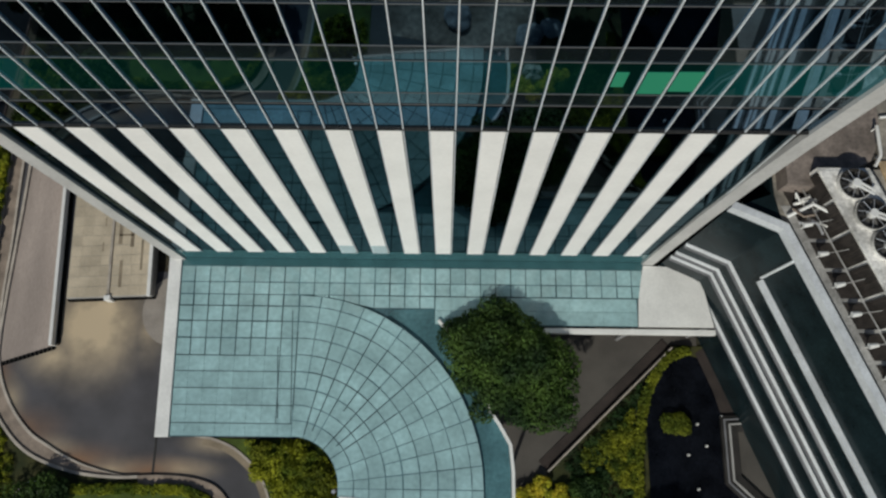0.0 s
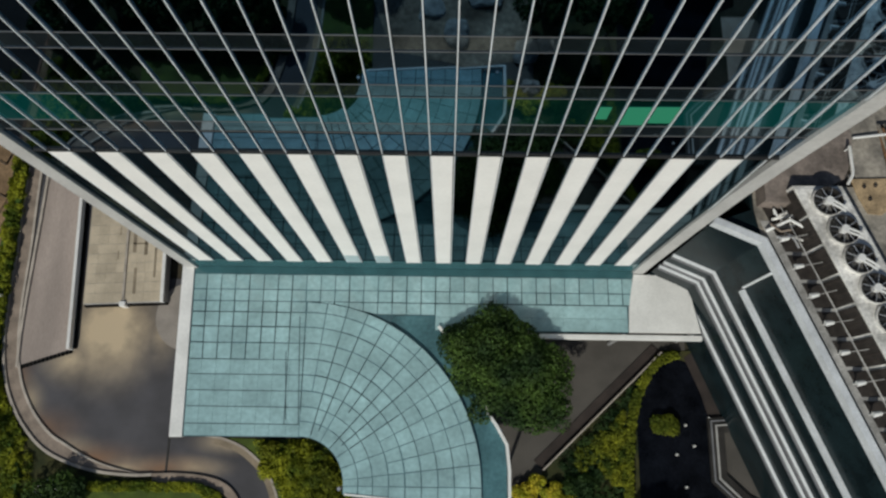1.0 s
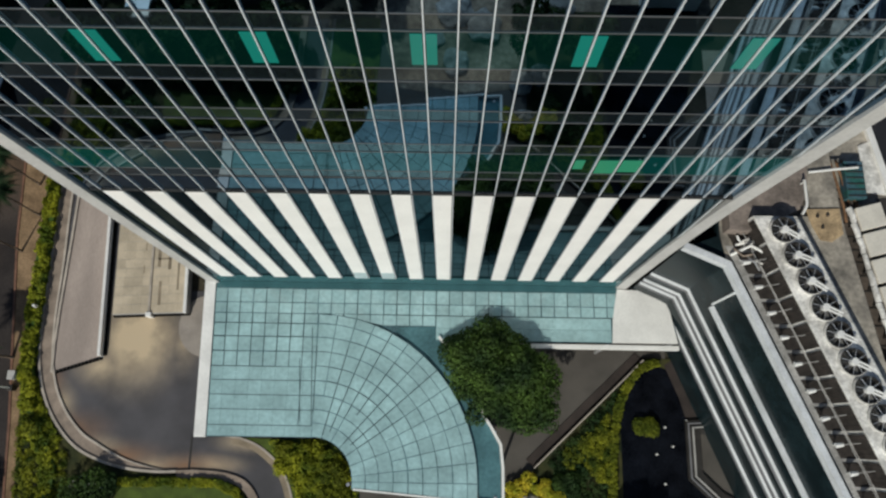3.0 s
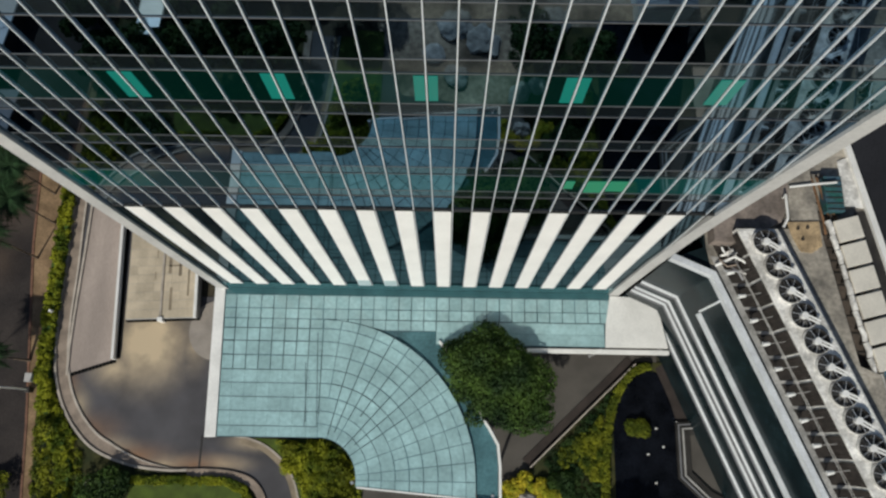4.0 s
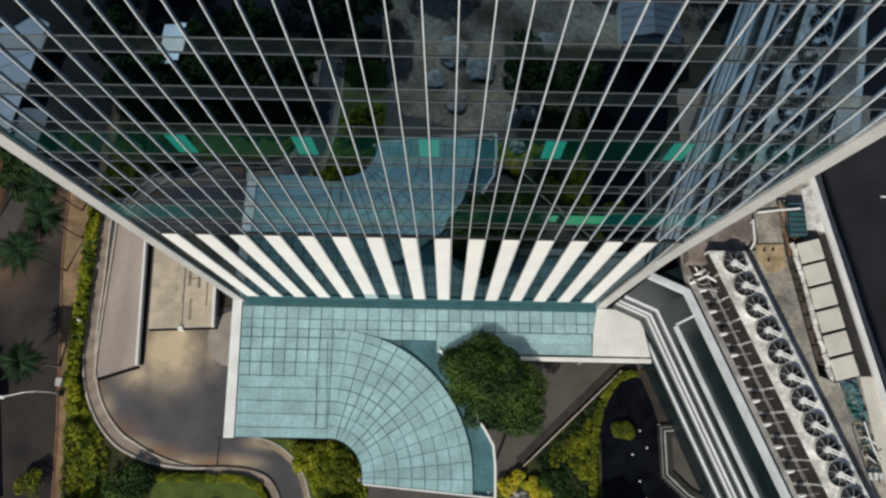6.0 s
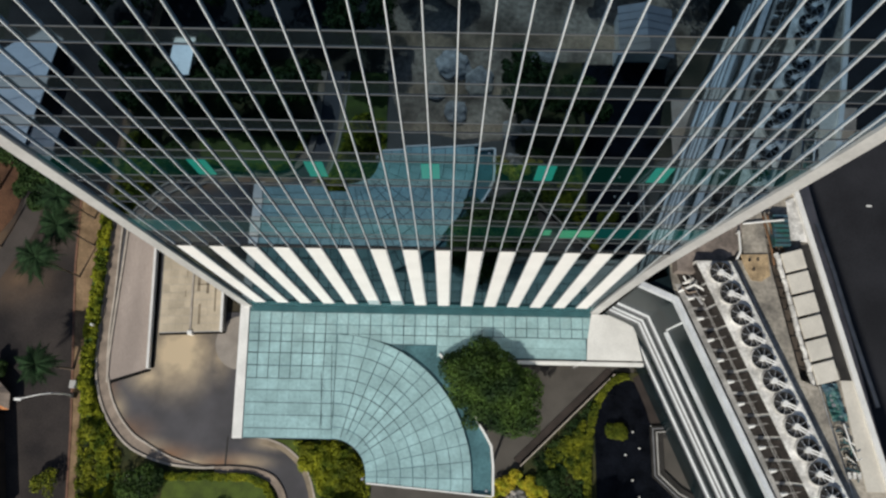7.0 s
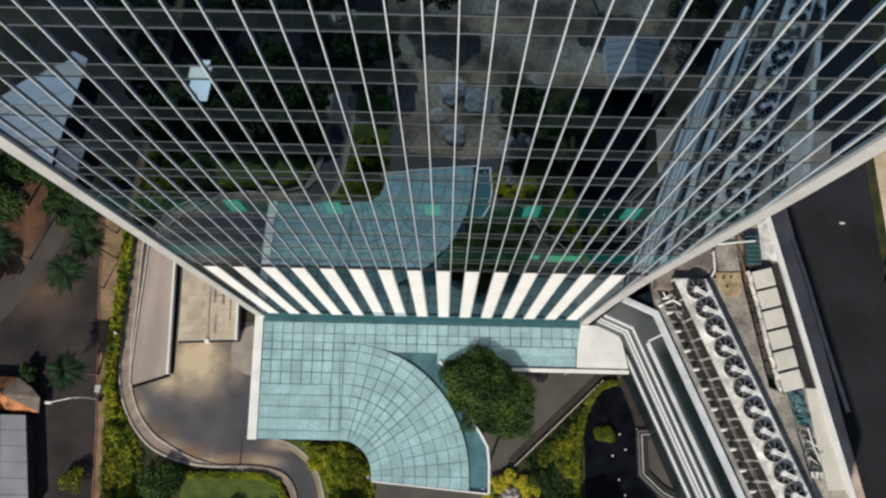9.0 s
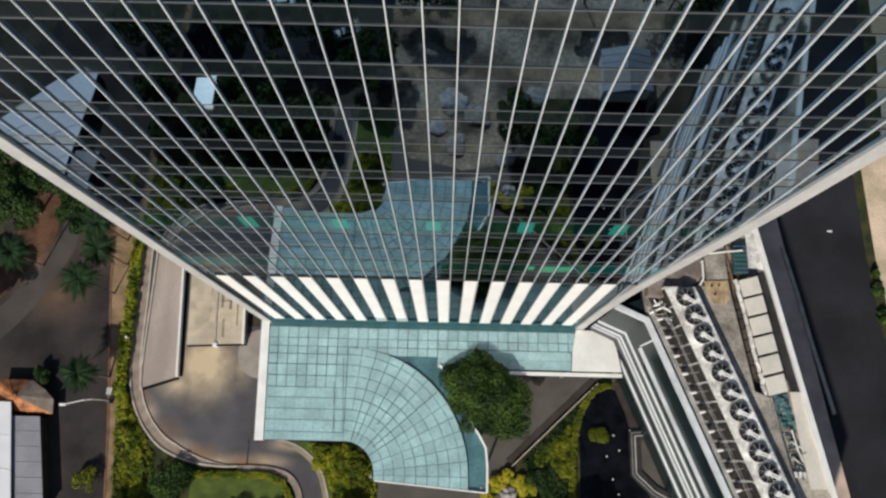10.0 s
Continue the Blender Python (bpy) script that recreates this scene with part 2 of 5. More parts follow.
def light_and_stain(m, patch_col, spots):
    """Soft-edged drifts (x, y, rx, ry, amount) over paving: light painted on the driveway, brown earth on the street.
    """
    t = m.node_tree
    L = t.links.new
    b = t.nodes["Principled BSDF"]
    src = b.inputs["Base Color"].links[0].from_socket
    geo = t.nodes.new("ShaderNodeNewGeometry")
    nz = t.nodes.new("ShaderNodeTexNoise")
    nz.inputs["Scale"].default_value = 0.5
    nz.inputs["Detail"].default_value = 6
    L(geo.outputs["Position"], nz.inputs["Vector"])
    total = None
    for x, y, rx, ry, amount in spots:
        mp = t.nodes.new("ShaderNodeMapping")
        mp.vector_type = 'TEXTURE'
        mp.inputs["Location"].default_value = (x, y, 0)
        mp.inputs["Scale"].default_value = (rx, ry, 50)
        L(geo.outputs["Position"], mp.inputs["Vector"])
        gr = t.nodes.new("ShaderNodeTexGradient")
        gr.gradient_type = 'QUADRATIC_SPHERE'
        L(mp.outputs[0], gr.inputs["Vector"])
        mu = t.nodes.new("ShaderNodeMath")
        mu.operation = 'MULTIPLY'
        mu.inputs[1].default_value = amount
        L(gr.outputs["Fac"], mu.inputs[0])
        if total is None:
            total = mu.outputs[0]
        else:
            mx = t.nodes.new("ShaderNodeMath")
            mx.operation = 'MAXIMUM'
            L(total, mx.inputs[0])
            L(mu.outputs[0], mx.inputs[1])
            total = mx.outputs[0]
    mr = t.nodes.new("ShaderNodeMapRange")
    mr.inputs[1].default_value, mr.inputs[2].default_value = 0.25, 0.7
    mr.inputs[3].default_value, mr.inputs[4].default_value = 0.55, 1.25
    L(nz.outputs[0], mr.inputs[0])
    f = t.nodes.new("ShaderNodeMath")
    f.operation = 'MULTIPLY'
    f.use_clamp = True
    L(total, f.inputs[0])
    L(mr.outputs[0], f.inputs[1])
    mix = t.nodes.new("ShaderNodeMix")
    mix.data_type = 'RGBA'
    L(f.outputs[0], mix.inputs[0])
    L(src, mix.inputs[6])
    mix.inputs[7].default_value = (*patch_col, 1)
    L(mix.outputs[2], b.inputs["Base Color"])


# Warm light thrown on the driveway, painted as tan and brown patches.
light_and_stain(M_ASPH, (0.58, 0.46, 0.31), ((-33.0, -5.0, 7.0, 8.0, 1.75), (-36.5, -8.0, 4.5, 3.5, 1.0), (-38.0, -3.0, 3.0, 8.0, 0.8), (-40.3, -12.5, 2.6, 4.0, 1.0), (-36.0, -16.4, 4.5, 2.0, 1.0), (-30.0, -18.0, 6.0, 1.6, 0.9), (-23.5, -17.9, 5.0, 1.5, 0.9), (-20.5, -15.6, 4.5, 1.6, 1.0), (-28.0, -5.5, 3.0, 5.0, 0.6)))
light_and_stain(M_ASPH, (0.24, 0.140, 0.085), ((-38.3, -14.6, 5.5, 3.0, 1.0), (-33.0, -17.3, 7.0, 2.4, 1.1), (-26.5, -18.0, 7.0, 2.0, 1.0), (-41.4, -10.5, 2.2, 5.0, 0.9)))
light_and_stain(M_ROADW, (0.22, 0.14, 0.085), ((-55.0, 4.0, 8.0, 6.0, 0.5), (-60.0, 9.0, 9.0, 7.0, 0.8), (-50.0, 14.0, 6.0, 9.0, 0.6)))

# ---- building blocks ----


def part(name, bm, material, parent=None, label="", smooth=False):
    me = bpy.data.meshes.new(name)
    bm.to_mesh(me)
    bm.free()
    me.materials.append(material)
    if smooth:
        for p in me.polygons:
            p.use_smooth = True
    ob = new(name, me)
    if parent is not None:
        ob.parent = parent
    if label:
        ob["label"] = label
    return ob


def mesh_part(name, me, parent, m=None):
    ob = new(name, me)
    ob.parent = parent
    if m is not None:
        ob.matrix_basis = m
    return ob


def thing(name, x, y, z, label, category, group="", kind="", rz=0):
    ob = new(name)
    ob.empty_display_size = 0.3
    ob.matrix_basis = pose(x, y, z, 0, 0, rz)
    return tagged(ob, label, category, group, kind)


def box(bm, x0, x1, y0, y1, z0, z1, bev=0.0):
    r = bmesh.ops.create_cube(bm, size=1.0, matrix=Matrix.LocRotScale(((x0 + x1) / 2, (y0 + y1) / 2, (z0 + z1) / 2), None, (abs(x1 - x0), abs(y1 - y0), abs(z1 - z0))))
    if bev:
        es = list({e for v in r["verts"] for e in v.link_edges})
        bmesh.ops.bevel(bm, geom=es, offset=bev, segments=2, affect='EDGES', profile=0.5)
    return bm


def prism(bm, poly, z0, z1):
    """A flat block over a plan outline."""
    lo = [bm.verts.new((x, y, z0)) for x, y in poly]
    hi = [bm.verts.new((x, y, z1)) for x, y in poly]
    n = len(poly)
    fs = [bm.faces.new(hi), bm.faces.new(lo[::-1])]
    for i in range(n):
        fs.append(bm.faces.new((lo[i], lo[(i + 1) % n], hi[(i + 1) % n], hi[i])))
    bmesh.ops.recalc_face_normals(bm, faces=fs)
    return bm


def offset(line, d):
    """A polyline moved d to its left."""
    out = []
    for i, p in enumerate(line):
        q = Vector(p)
        before = (q - Vector(line[i - 1])).normalized() if i else None
        after = (Vector(line[i + 1]) - q).normalized() if i < len(line) - 1 else None
        before, after = before or after, after or before
        t = (before + after).normalized()
        k = d / max(0.5, t.dot(before))
        out.append((p[0] - t.y * k, p[1] + t.x * k))
    return out


def strip(bm, line, d0, d1, z0, z1):
    """A wall or kerb of constant section along a polyline, between the offsets d0 and d1."""
    a, b = offset(line, d0), offset(line, d1)
    rows = [[bm.verts.new((*p, z)) for p, z in ((a[i], z0), (a[i], z1), (b[i], z1), (b[i], z0))] for i in range(len(line))]
    fs = [bm.faces.new(rows[0]), bm.faces.new(rows[-1][::-1])]
    for i in range(len(line) - 1):
        for k in range(4):
            fs.append(bm.faces.new((rows[i][k], rows[i][(k + 1) % 4], rows[i + 1][(k + 1) % 4], rows[i + 1][k])))
    bmesh.ops.recalc_face_normals(bm, faces=fs)
    return bm


def taper_strip(bm, line, d0, d1, z0, z1):
    """Like strip, with the offsets as functions of the plan point."""
    rows = []
    for i, p in enumerate(line):
        a, b = Vector(line[max(i - 1, 0)]), Vector(line[min(i + 1, len(line) - 1)])
        t = (b - a).normalized()
        q = [(p[0] - t.y * d(p), p[1] + t.x * d(p)) for d in (d0, d1)]
        rows.append([bm.verts.new((*pt, z)) for pt, z in ((q[0], z0), (q[0], z1), (q[1], z1), (q[1], z0))])
    fs = [bm.faces.new(rows[0]), bm.faces.new(rows[-1][::-1])]
    for i in range(len(line) - 1):
        for k in range(4):
            fs.append(bm.faces.new((rows[i][k], rows[i][(k + 1) % 4], rows[i + 1][(k + 1) % 4], rows[i + 1][k])))
    bmesh.ops.recalc_face_normals(bm, faces=fs)
    return bm


def smooth_line(pts, n=6):
    """A Catmull-Rom curve through plan points."""
    P = [Vector(p) for p in pts]
    P = [2 * P[0] - P[1]] + P + [2 * P[-1] - P[-2]]
    out = []
    for i in range(1, len(P) - 2):
        for k in range(n):
            t = k / n
            a, b, c, d = P[i - 1], P[i], P[i + 1], P[i + 2]
            v = 0.5 * (2 * b + (c - a) * t + (2 * a - 5 * b + 4 * c - d) * t * t + (3 * b - a - 3 * c + d) * t ** 3)
            out.append((v.x, v.y))
    out.append(tuple(P[-2]))
    return out


def tube(bm, pts, r0, r1=None, seg=8):
    r1 = r0 if r1 is None else r1
    rings = []
    for i, p in enumerate(pts):
        p = Vector(p)
        a, b = Vector(pts[max(i - 1, 0)]), Vector(pts[min(i + 1, len(pts) - 1)])
        q = (b - a).to_track_quat('Z', 'Y')
        r = r0 + (r1 - r0) * i / max(1, len(pts) - 1)
        rings.append([bm.verts.new(p + q @ Vector((r * math.cos(2 * math.pi * k / seg), r * math.sin(2 * math.pi * k / seg), 0))) for k in range(seg)])
    for a, b in zip(rings, rings[1:]):
        for k in range(seg):
            bm.faces.new((a[k], a[(k + 1) % seg], b[(k + 1) % seg], b[k]))
    bm.faces.new(rings[0][::-1])
    bm.faces.new(rings[-1])
    return bm


def leaves_mesh(name, blobs, count, size, material, rng, lift=0.35):
    """A crown of small leaf blades scattered in and on uneven blobs (x, y, z, rx, ry, rz)."""
    B = np.array(blobs)
    w = B[:, 3] * B[:, 4]
    B = B[rng.choice(len(B), size=count, p=w / w.sum())]
    unit_v = lambda q: q / np.linalg.norm(q, axis=1)[:, None]
    d = unit_v(rng.normal(size=(count, 3)))
    low = d[:, 2] < -0.3
    d[low, 2] *= -0.5
    r = 1 - np.abs(rng.normal(size=count)) * 0.20
    c = B[:, :3] + d * B[:, 3:6] * r[:, None]
    nrm = unit_v(d + rng.normal(size=(count, 3)) * 0.7 + np.array((0, 0, lift)))
    u = unit_v(np.cross(nrm, rng.normal(size=(count, 3))))
    v = np.cross(nrm, u)
    s = (size * rng.uniform(0.6, 1.4, count))[:, None]
    P = np.stack([c - u * s, c + v * s * 0.45 + nrm * s * 0.12, c + u * s, c - v * s * 0.45 + nrm * s * 0.12], axis=1).reshape(-1, 3)
    vs = P.tolist()
    fs = np.arange(count * 4).reshape(-1, 4).tolist()
    me = bpy.data.meshes.new(name)
    me.from_pydata(vs, [], fs)
    me.materials.append(material)
    return me


def tree(name, x, y, h, r, seed, material, label, blobs=26, leaves=5000, size=0.22, flat=0.55, group="", trunk_r=0.22):
    rng = np.random.default_rng(seed)
    root = thing(name, x, y, 0, label, "tree", group)
    zc = h - r * flat * 0.9
    bl = []
    for k in range(blobs):
        a, q = rng.uniform(0, 2 * math.pi), math.sqrt(rng.uniform(0, 1))
        rr = r * rng.uniform(0.16, 0.36)
        reach = r * (1 + 0.16 * math.sin(2 * a + seed) + 0.10 * math.sin(5 * a + 2 * seed)) - rr * 0.7
        px, py = reach * q * math.cos(a), reach * q * math.sin(a)
        pz = zc + r * flat * (1 - q * q) * rng.uniform(0.2, 0.75) - r * 0.15 * q
        bl.append((px, py, pz, rr, rr, rr * 0.8))
    bm = bmesh.new()
    tube(bm, [(0, 0, 0), (0.05, 0.03, zc * 0.35), (-0.05, 0.06, zc * 0.7), (0, 0, zc)], trunk_r, trunk_r * 0.55)
    part("trunk", bm, M_BARK, root)
    for k in range(7):
        b = bl[k]
        bm = bmesh.new()
        tube(bm, [(0, 0, zc * 0.6), (b[0] * 0.45, b[1] * 0.45, zc * 0.6 + (b[2] - zc * 0.6) * 0.6), b[:3]], trunk_r * 0.5, trunk_r * 0.12, 6)
        part("limb", bm, M_BARK, root)
    crown = new("crown", leaves_mesh("crown", bl, leaves, size, material, rng))
    crown.parent = root
    return root


def bush(name, x, y, r, h, seed, material, label, leaves=900, size=0.14, group="", ry=None):
    rng = np.random.default_rng(seed)
    root = thing(name, x, y, 0, label, "bush", group)
    ry = ry or r
    bl = [(rng.uniform(-0.55, 0.55) * r, rng.uniform(-0.55, 0.55) * ry, h * rng.uniform(0.35, 0.6), r * rng.uniform(0.35, 0.55), ry * rng.uniform(0.35, 0.55), h * rng.uniform(0.3, 0.5)) for _ in range(9)]
    bm = bmesh.new()
    for k in range(4):
        tube(bm, [(0, 0, 0), (bl[k][0] * 0.5, bl[k][1] * 0.5, h * 0.3), bl[k][:3]], 0.05, 0.02, 5)
    part("stems", bm, M_BARK, root)
    ob = new("foliage", leaves_mesh("foliage", bl, leaves, size, material, rng, 0.6))
    ob.parent = root
    return root


def hedge(name, line, w, h, seed, material, label, density=60, size=0.12):
    """A clipped hedge along a plan line: a leafy skin over a dense core."""
    rng = np.random.default_rng(seed)
    root = thing(name, line[0][0], line[0][1], 0, label, "hedge")
    loc = [(p[0] - line[0][0], p[1] - line[0][1]) for p in line]
    bm = bmesh.new()
    strip(bm, loc, -w * 0.33, w * 0.33, 0, h * 0.6)
    part("core", bm, M_LEAF, root)
    bl = []
    for a, b in zip(loc, loc[1:]):
        L = math.dist(a, b)
        for k in range(max(2, int(L / (w * 0.035)))):
            t = rng.uniform()
            side = (b[1] - a[1], a[0] - b[0])
            q = rng.uniform(-0.36, 0.36) * w / L
            bl.append((a[0] + (b[0] - a[0]) * t + side[0] * q, a[1] + (b[1] - a[1]) * t + side[1] * q, h * rng.uniform(0.5, 0.65), w * rng.uniform(0.12, 0.20), w * rng.uniform(0.12, 0.20), h * rng.uniform(0.25, 0.40)))
    ob = new("foliage", leaves_mesh("foliage", bl, int(len(bl) * density * 0.075), size, material, rng, 0.8))
    ob.parent = root
    return root


def planting(name, poly, h, seed, material, label, clumps=90, leaves=6000, size=0.12):
    """Low clumps of leaves filling a plan outline."""
    rng = np.random.default_rng(seed)
    x0, y0 = poly[0]
    P = np.array(poly)
    lo, hi = P.min(axis=0), P.max(axis=0)
    bl = []
    while len(bl) < clumps:
        x, y = rng.uniform(lo, hi)
        inside = False
        for (ax, ay), (bx, by) in zip(poly, poly[1:] + poly[:1]):
            if (ay > y) != (by > y) and x < (bx - ax) * (y - ay) / (by - ay) + ax:
                inside = not inside
        if inside:
            r = rng.uniform(0.18, 0.45)
            bl.append((x - x0, y - y0, h * rng.uniform(0.3, 0.7), r, r, h * rng.uniform(0.3, 0.5)))
    root = tagged(new(name, leaves_mesh(name, bl, leaves, size, material, rng, 0.8)), label, "plants", kind="stuff")
    root.matrix_basis = pose(x0, y0, 0)
    return root


def palm(name, x, y, h, seed, label, group="palms along the road", lean=0.0):
    rng = np.random.default_rng(seed)
    root = thing(name, x, y, 0, label, "palm tree", group)
    bm = bmesh.new()
    tube(bm, [(0, 0, 0), (0.05 - lean * 0.35, 0, h * 0.5), (-0.1 - lean, 0.05, h)], 0.16, 0.10)
    part("trunk", bm, M_BARK, root)
    for k in range(34):
        a = 2 * math.pi * k / 11 + rng.uniform(-0.2, 0.2)
        L, up = rng.uniform(1.8, 3.5), rng.uniform(-0.3, 1.1)
        vs, fs = [], []
        for j in range(18):
            s = j / 17
            d, z = L * s, h + up * math.sin(s * 2.2) - 0.9 * s * s
            for sgn in (-1, 1):
                w = 0.8 * math.sin(math.pi * min(1, s + 0.12)) + 0.06
                i = len(vs)
                for dd, ww in ((d, 0.02), (d + 0.17, 0.02), (d + 0.26, w * rng.uniform(0.7, 1.1))):
                    px, py = dd * math.cos(a) - sgn * ww * math.sin(a), dd * math.sin(a) + sgn * ww * math.cos(a)
                    vs.append((px - 0.1 - lean, py + 0.05, z - ww * 0.35))
                fs.append((i, i + 1, i + 2))
        for j in range(11):
            i = len(vs)
            for jj in (j, j + 1):
                s = jj / 11
                for ww in (-0.03, 0.03):
                    d = L * s
                    vs.append((d * math.cos(a) - ww * math.sin(a) - 0.1 - lean, d * math.sin(a) + ww * math.cos(a) + 0.05, h + up * math.sin(s * 2.2) - 0.9 * s * s + 0.01))
            fs.append((i, i + 1, i + 3, i + 2))
        me = bpy.data.meshes.new("frond")
        me.from_pydata(vs, [], fs)
        me.materials.append(M_PALM)
        mesh_part("frond", me, root)
    return root

# ---- ground, roads, paving ----


def slab(name, poly, z0, z1, material, label, category="ground"):
    bm = bmesh.new()
    prism(bm, poly, z0, z1)
    return tagged(part(name, bm, material), label, category, kind="structure")


def rect(x0, x1, y0, y1):
    return [(x0, y0), (x1, y0), (x1, y1), (x0, y1)]


slab("ground", rect(-900, 900, -900, 900), -0.6, -0.12, M_EARTH, "brown earth with thin grass reaching the horizon")
slab("road_west", [(-64, 60), (-64.5, 5), (-62, -60), (-41, -60), (-45.25, -14), (-47.75, 6), (-51, 60)], -0.12, -0.04, M_ROADW, "dark grey asphalt street beside the hedge", "road")
slab("verge_west", [(-47.75, 6), (-45.25, -14), (-41, -60), (-39.8, -60), (-44.3, -14), (-45.2, 0), (-45.2, 12), (-47.3, 60), (-51, 60)], -0.12, 0.06, M_VERGE, "bare brown earth verge beside the street", "verge")
slab("side_lane", smooth_line([(-66.0, -4.5), (-62.3, -2.5), (-58.9, 1.2), (-56.0, 6.2), (-53.7, 10.8), (-53.6, 15.5), (-54.2, 26)]) + smooth_line([(-56.4, 26), (-55.8, 15.0), (-57.2, 9.4), (-60.8, 4.9), (-63.0, 2.2), (-67.0, 0.0)]), -0.1, -0.03, M_FADED, "faded grey-brown lane joining the street", "road")
slab("earth_bank", smooth_line([(-67.0, 0.6), (-63.4, 3.2), (-61.4, 5.8), (-58.2, 10.2), (-56.4, 14.7), (-56.8, 26)]) + [(-62, 26), (-60.0, 17.5), (-63.2, 11.6), (-67, 8)], -0.1, 0.0, M_REDE, "reddish-brown bare earth beside the lane", "ground")
bm = bmesh.new()
strip(bm, [(-51, 60), (-47.75, 6), (-45.25, -14), (-41, -60)], -0.12, 0.12, -0.1, 0.14)
tagged(part("kerb_street", bm, M_KERBR), "reddish-brown kerb along the street", "kerb", kind="structure")
slab("road_east", [(44.0, 60), (42, 20), (40.5, -10), (46, -60), (64, -60), (61.5, -5), (60.0, 12), (58.6, 60)], -0.12, -0.04, M_ROAD, "dark asphalt road beyond the podium building", "road")
slab("verge_east", [(60.0, 12), (61.5, -5), (64, -60), (66, -60), (63.2, -5), (61.3, 12), (60, 60), (58.6, 60)], -0.12, 0.05, M_COVER, "narrow green verge along the road", "verge")
slab("sand_east", [(61.3, 12), (63.2, -5), (66, -60), (100, -60), (100, 60), (60, 60)], -0.12, 0.02, M_SAND, "sunlit sandy ground beyond the road")
slab("service_lane", [(41.5, 60), (30, 60), (30, -30), (55.4, -30), (52.2, -11), (50.4, 1), (48.5, 13), (47.7, 18), (44.5, 60)], -0.1, -0.02, M_LANE, "dusty brown service lane beside the podium", "road")
bm = bmesh.new()
strip(bm, [(48.1, 13.4), (49.5, 7), (50.7, 0.4), (52.9, -9.9)], -0.26, 0.26, -0.04, 0.14)
tagged(part("road_divider", bm, M_KERB), "pale concrete divider along the road", "kerb", kind="structure")

OUTER = smooth_line([(-43.9, 30), (-43.7, 10.5), (-43.5, 3.3), (-43.5, -2.1), (-43.3, -5.8), (-42.8, -8.8), (-41.75, -11.7), (-39.9, -14.5), (-37.3, -16.75), (-33.3, -18.2), (-29.2, -18.65), (-25.5, -18.5), (-22.2, -18.75), (-19.9, -19.7), (-18.5, -22.0), (-17.6, -27), (-17.2, -34)])
INNER = smooth_line([(-22.6, -15.1), (-20.8, -15.4), (-18.6, -16.4), (-16.4, -18.6), (-15.1, -22.2), (-14.4, -27), (-14.0, -34)])
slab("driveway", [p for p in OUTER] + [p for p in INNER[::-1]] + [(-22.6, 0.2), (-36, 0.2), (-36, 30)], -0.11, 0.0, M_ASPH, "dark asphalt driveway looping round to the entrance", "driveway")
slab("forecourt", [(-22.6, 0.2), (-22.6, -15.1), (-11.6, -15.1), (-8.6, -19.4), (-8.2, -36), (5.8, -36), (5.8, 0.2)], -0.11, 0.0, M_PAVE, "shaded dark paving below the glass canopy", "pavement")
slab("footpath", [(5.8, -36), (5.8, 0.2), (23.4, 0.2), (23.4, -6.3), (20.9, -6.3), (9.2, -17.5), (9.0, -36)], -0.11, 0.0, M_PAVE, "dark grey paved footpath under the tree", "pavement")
WEST = [p for p in OUTER if p[0] < -27 and p[1] > -19]


def narrow(full):
    return lambda p: full * min(1.0, max(0.12, (-27.5 - p[0]) / 9.0))


EAST = OUTER[len(WEST) - 1:]
bm = bmesh.new()
taper_strip(bm, WEST, narrow(1.25), narrow(1.48), -0.1, 0.16)
tagged(part("kerb_inner", bm, M_KERB), "pale stone kerb round the driveway", "kerb", kind="structure")
bm = bmesh.new()
taper_strip(bm, WEST, lambda p: 0.13, lambda p: max(0.135, narrow(1.25)(p)), -0.1, 0.08)
tagged(part("edging", bm, M_BRICKP), "brown paved edging along the kerb", "edging", kind="structure")
bm = bmesh.new()
strip(bm, WEST, -0.12, 0.13, -0.1, 0.24)
tagged(part("kerb_outer", bm, M_KERB), "pale stone outer kerb", "kerb", kind="structure")
bm = bmesh.new()
strip(bm, EAST, -0.12, 0.10, -0.1, 0.20)
tagged(part("kerb_lawn", bm, M_BRICKP), "narrow kerb between driveway and lawn", "kerb", kind="structure")
bm = bmesh.new()
strip(bm, EAST, -0.75, -0.12, -0.1, 0.09)
tagged(part("edging_lawn", bm, M_BRICKP), "brown edging beside the lawn kerb", "edging", kind="structure")
bm = bmesh.new()
strip(bm, INNER, 0.0, 0.22, -0.1, 0.14)
tagged(part("kerb_garden", bm, M_KERB), "pale kerb of the planted island", "kerb", kind="structure")
bm = bmesh.new()
strip(bm, [(x, y) for x, y in INNER[3:]], -0.55, -0.02, -0.005, 0.02)
tagged(part("dusty_margin", bm, M_DRAB), "dusty tan margin of the driveway", "driveway", kind="structure")

# ---- driveway ramp and porch ----
RAMPL = [(-41.5, 30), (-41.6, 6.2), (-41.75, -2), (-41.75, -5.6), (-41.6, -8.8)]
bm = bmesh.new()
prism(bm, [(-41.6, -8.8), (-41.75, -5.6), (-41.75, -2), (-41.6, 6.2), (-41.5, 30), (-38.4, 30), (-37.4, 8.5), (-36.6, -7.1)], -0.02, 0.03)
tagged(part("ramp", bm, M_RAMP), "worn pinkish-grey concrete ramp", "ramp", kind="structure")
bm = bmesh.new()
strip(bm, RAMPL, -0.12, 0.12, 0, 0.22)
tagged(part("ramp_kerb", bm, M_KERB), "narrow pale kerb of the ramp", "kerb", kind="structure")
ramp_wall = thing("ramp_wall", -36.5, -7.05, 0, "low white-topped wall between ramp and porch", "wall", kind="structure", rz=3.2)
bm = bmesh.new()
